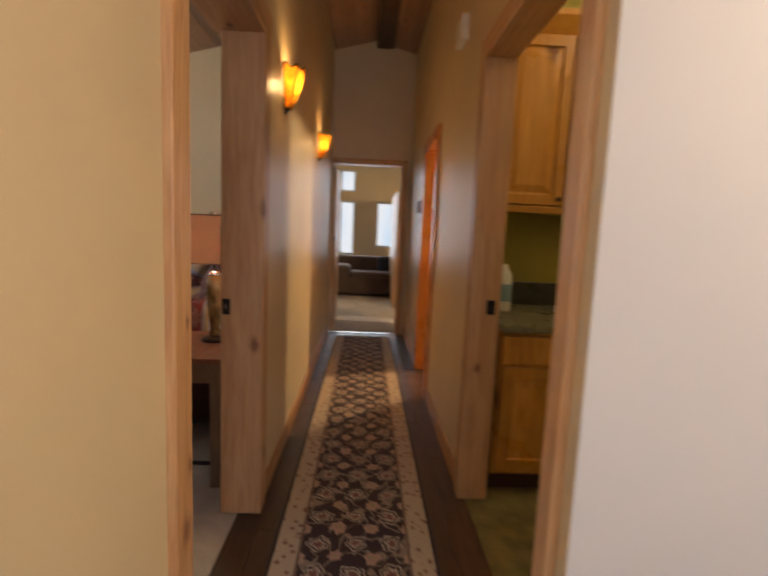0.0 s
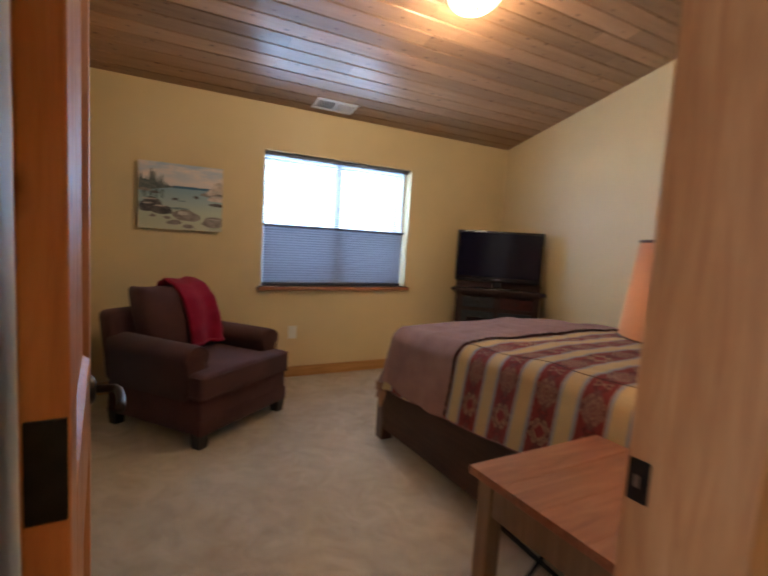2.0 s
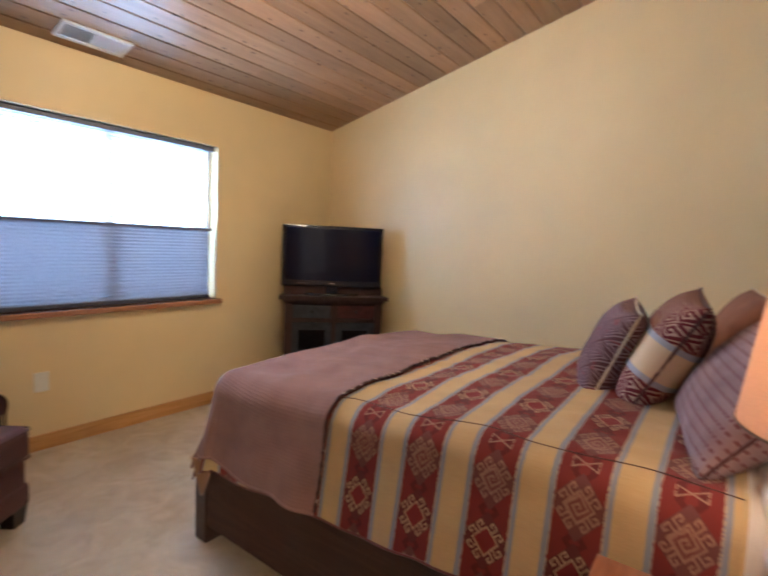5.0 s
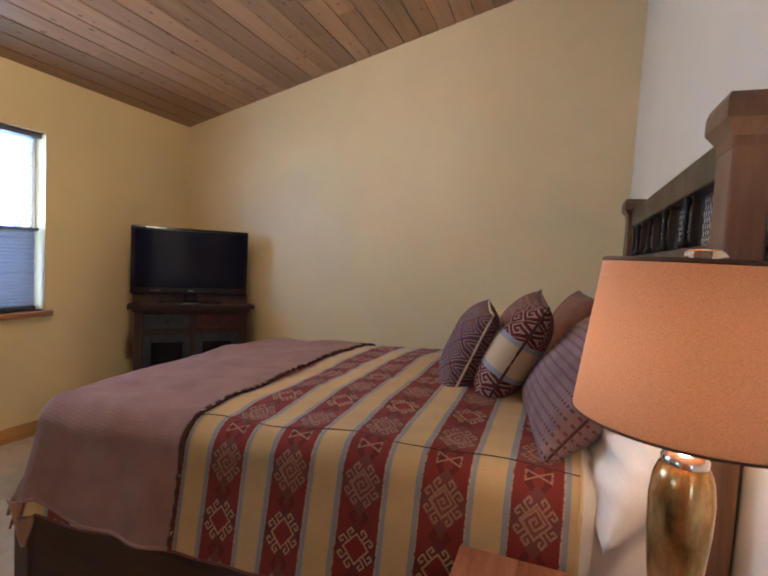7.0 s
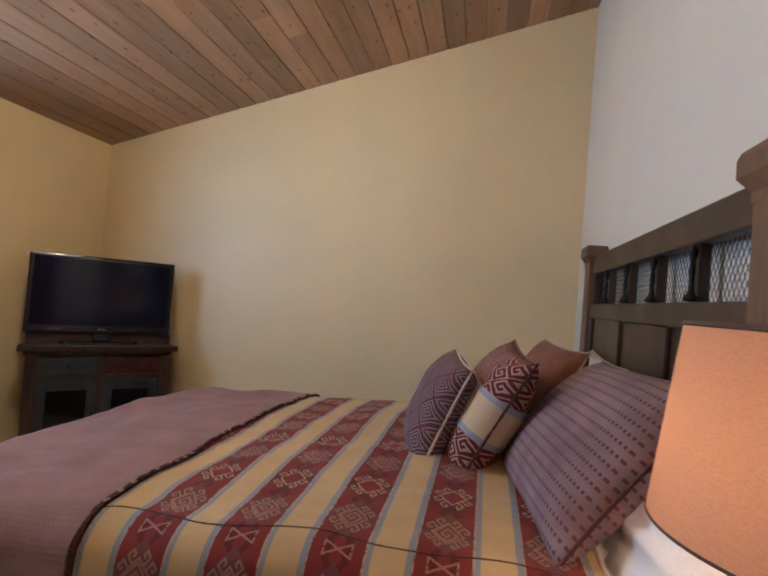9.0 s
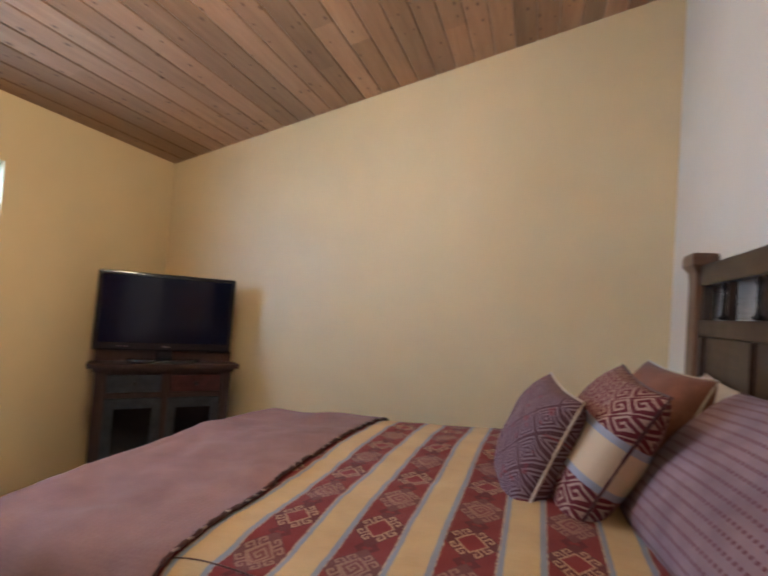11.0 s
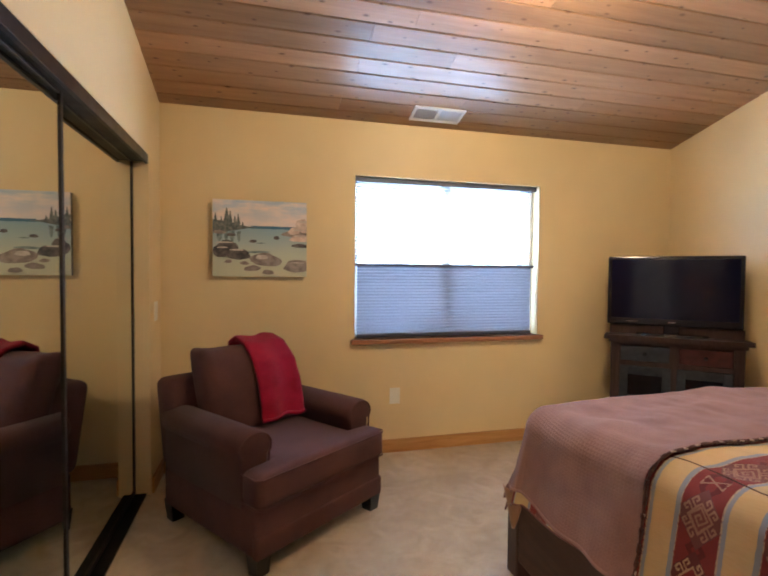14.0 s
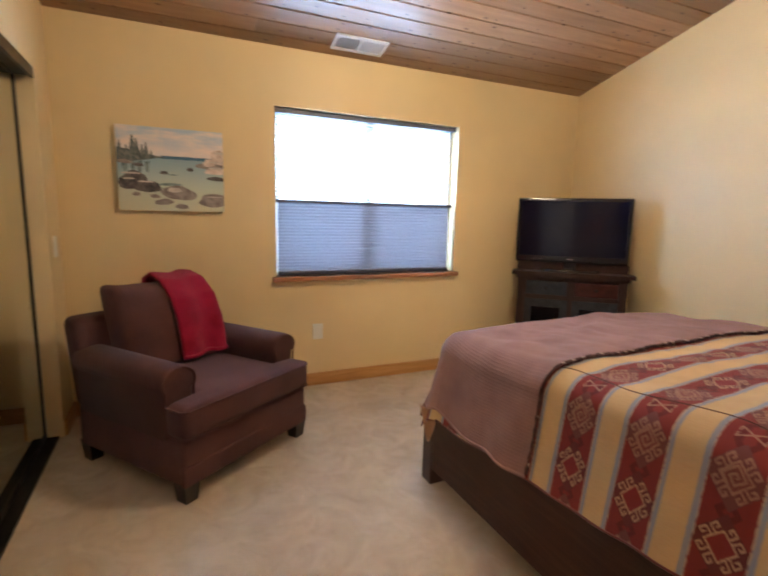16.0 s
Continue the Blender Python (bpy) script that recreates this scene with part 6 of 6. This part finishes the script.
def panel_door(x0, x1, y, z0, z1, parent, knob):
    """A frame-and-panel cabinet door facing -y, with a raised field and a knob at the given x and z."""
    w = 0.058
    d = part("door", box(x0, x0 + w, y, y + 0.02, z0, z1, 0.003), CABW, parent)
    part("door_stile", box(x1 - w, x1, y, y + 0.02, z0, z1, 0.003), CABW, d)
    part("door_rail", box(x0 + w, x1 - w, y + 0.0005, y + 0.02, z0, z0 + w, 0.003), CABW, d)
    part("door_rail", box(x0 + w, x1 - w, y + 0.0005, y + 0.02, z1 - w, z1, 0.003), CABW, d)
    a, b, c, e = x0 + w, x1 - w, z0 + w, z1 - w
    bm = bmesh.new()
    rings = []
    for inset, depth in ((0.0, 0.012), (0.012, 0.013), (0.045, 0.004), (0.048, 0.003)):
        rings.append([bm.verts.new((x, y + depth, z)) for x, z in ((a + inset, c + inset), (b - inset, c + inset), (b - inset, e - inset), (a + inset, e - inset))])
    for p, q in zip(rings, rings[1:]):
        for i in range(4):
            bm.faces.new((p[i], p[(i + 1) % 4], q[(i + 1) % 4], q[i]))
    bm.faces.new(rings[-1])
    bmesh.ops.recalc_face_normals(bm, faces=bm.faces)
    part("raised_panel", bm, CABW, d)
    kb = lathe([(0.006, 0.0), (0.006, 0.010), (0.014, 0.016), (0.013, 0.023), (0.0, 0.026)], 14)
    bmesh.ops.transform(kb, matrix=Matrix.Translation((knob[0], y, knob[1])) @ Matrix.Rotation(radians(90), 4, "X"), verts=kb.verts)
    part("knob", kb, BRONZE, d, "dark bronze knob", True)


for a, b, side in ((0.705, 1.085, 1), (1.095, 1.535, -1)):
    part("drawer_front", box(a, b, 2.728, 2.75, 0.69, 0.835, 0.006), CABW, lb)
    kx = b - 0.03 if side > 0 else a + 0.03
    panel_door(a, b, 2.728, 0.13, 0.672, lb, (kx, 0.62))
    panel_door(a, b, 3.088, 1.51, 2.41, uc, (kx, 1.545))
jug = thing("detergent_bottle", "white plastic bottle with a blue label on the worktop", "bottle", Matrix.Translation((0.80, 3.15, 0.895)))
part("bottle", lathe([(0, 0), (0.05, 0), (0.055, 0.01), (0.055, 0.17), (0.048, 0.22), (0.028, 0.25), (0.026, 0.27), (0.0, 0.272)], 28), PLATE, jug, "", True)
part("label_patch", lathe([(0.0558, 0.06), (0.0558, 0.16)], 28, None, math.radians(200), 2.2), plain("blue_label_patch", (0.25, 0.38, 0.45), 0.5), jug)

# small things on the hall walls
th = thing("door_chime", "small white box high on the hall wall", "door chime")
part("cover", box(HR - 0.04, HR, 3.24, 3.42, 2.42, 2.56, 0.006), PLATE, th)
ts = thing("thermostat", "small grey thermostat on the hall wall", "thermostat")
part("cover", box(HR - 0.025, HR, 5.18, 5.30, 1.52, 1.64, 0.005), plain("grey_thermostat", (0.30, 0.25, 0.22), 0.5), ts)
hw = thing("light_switch", "ivory switch plate beside the living room opening", "light switch")
part("plate", box(HR - 0.006, HR, 6.18, 6.26, 0.36, 0.48, 0.002), PLATE, hw)

# the living room seen through the hall's end
ld = thing("door_3", "white panelled door opened back into the living room", "door", kind="structure")
part("leaf", box(-0.44, -0.405, FAR + 0.17, FAR + 0.95, 0.01, 2.10, 0.003), POST, ld)
part("door_handle", rod((-0.405, FAR + 0.88, 1.0), (-0.35, FAR + 0.88, 1.0), 0.012, 10), CHROME, ld)
for k, (a, b, c, d) in enumerate(((-0.62, -0.28, 0.76, 1.95), (-0.62, -0.28, 2.14, 2.62), (0.20, 0.64, 0.95, 1.95))):
    w = tagged(thing("window_%d" % (k + 2), "white framed living room window", "window", kind="structure"))
    for p, q, r, s in ((a, b, c, c + 0.04), (a, b, d - 0.04, d), (a, a + 0.035, c + 0.04, d - 0.04), (b - 0.035, b, c + 0.04, d - 0.04)):
        part("window_frame", box(p, q, 11.02, 11.08, r, s, 0.003), WHITE, w)
    pn = part("pane", box(a + 0.035, b - 0.035, 11.045, 11.05, c + 0.04, d - 0.04), GLASS, w)
    pn.visible_shadow = False
sf = thing("sofa", "brown upholstered sofa with a chaise in the living room", "sofa", Matrix.Translation((0, 9.7, 0)))
part("seat_base", box(-0.62, 1.3, 0.0, 0.8, 0.06, 0.40, 0.04, 3), TAN, sf, "", True)
part("seat_cushion", box(-0.30, 1.25, -0.02, 0.6, 0.40, 0.50, 0.04, 3), TAN, sf, "", True)
part("backrest", box(-0.62, 1.3, 0.62, 0.9, 0.3, 0.78, 0.06, 3), TAN, sf, "", True)
part("arm", box(-0.66, -0.30, -0.02, 0.85, 0.06, 0.62, 0.09, 4), TAN, sf, "", True)
part("cushion", box(0.25, 0.75, 0.42, 0.62, 0.50, 0.80, 0.07, 4), fabric("dark_blue_sofa_cushion", (0.02, 0.022, 0.035), (0.05, 0.055, 0.08), 900), sf, "", True)
lp = tagged(part("living_partition", box(0.50, 0.60, 8.45, 10.3, 0, 2.0, 0.004), POST), kind="structure")

# ---------------------------------------------------------------- hall floor planks
rng = random.Random(8)
base_floor = bpy.data.objects["floor_hall_base"]
meshes = {}


def plank(x, y0, y1, w):
    key = (round(w, 3), round(y1 - y0, 2))
    if key not in meshes:
        bm = box(-w / 2 + 0.0007, w / 2 - 0.0007, 0.0008, key[1] - 0.0008, -0.013, -0.0005, 0.0012, 1)
        me = bpy.data.meshes.new("plank")
        bm.to_mesh(me)
        bm.free()
        me.materials.append(DARKW)
        meshes[key] = me
    ob = new("plank", meshes[key])
    ob.location = (x, y0, 0)
    ob.parent = base_floor


xs = E + 0.10
k = 0
while xs < HR + 0.02 - 0.01:
    w = min(0.121, HR + 0.02 - xs)
    y = -2.6 + (k % 3) * 0.4 - 0.8
    while y < FAR + 0.02:
        ln = rng.choice((1.2, 1.5, 1.8))
        a, b = max(y, -2.6), min(y + ln, FAR + 0.02)
        if b - a > 0.02:
            plank(xs + w / 2, a, b, w)
        y += ln
    xs += 0.121
    k += 1
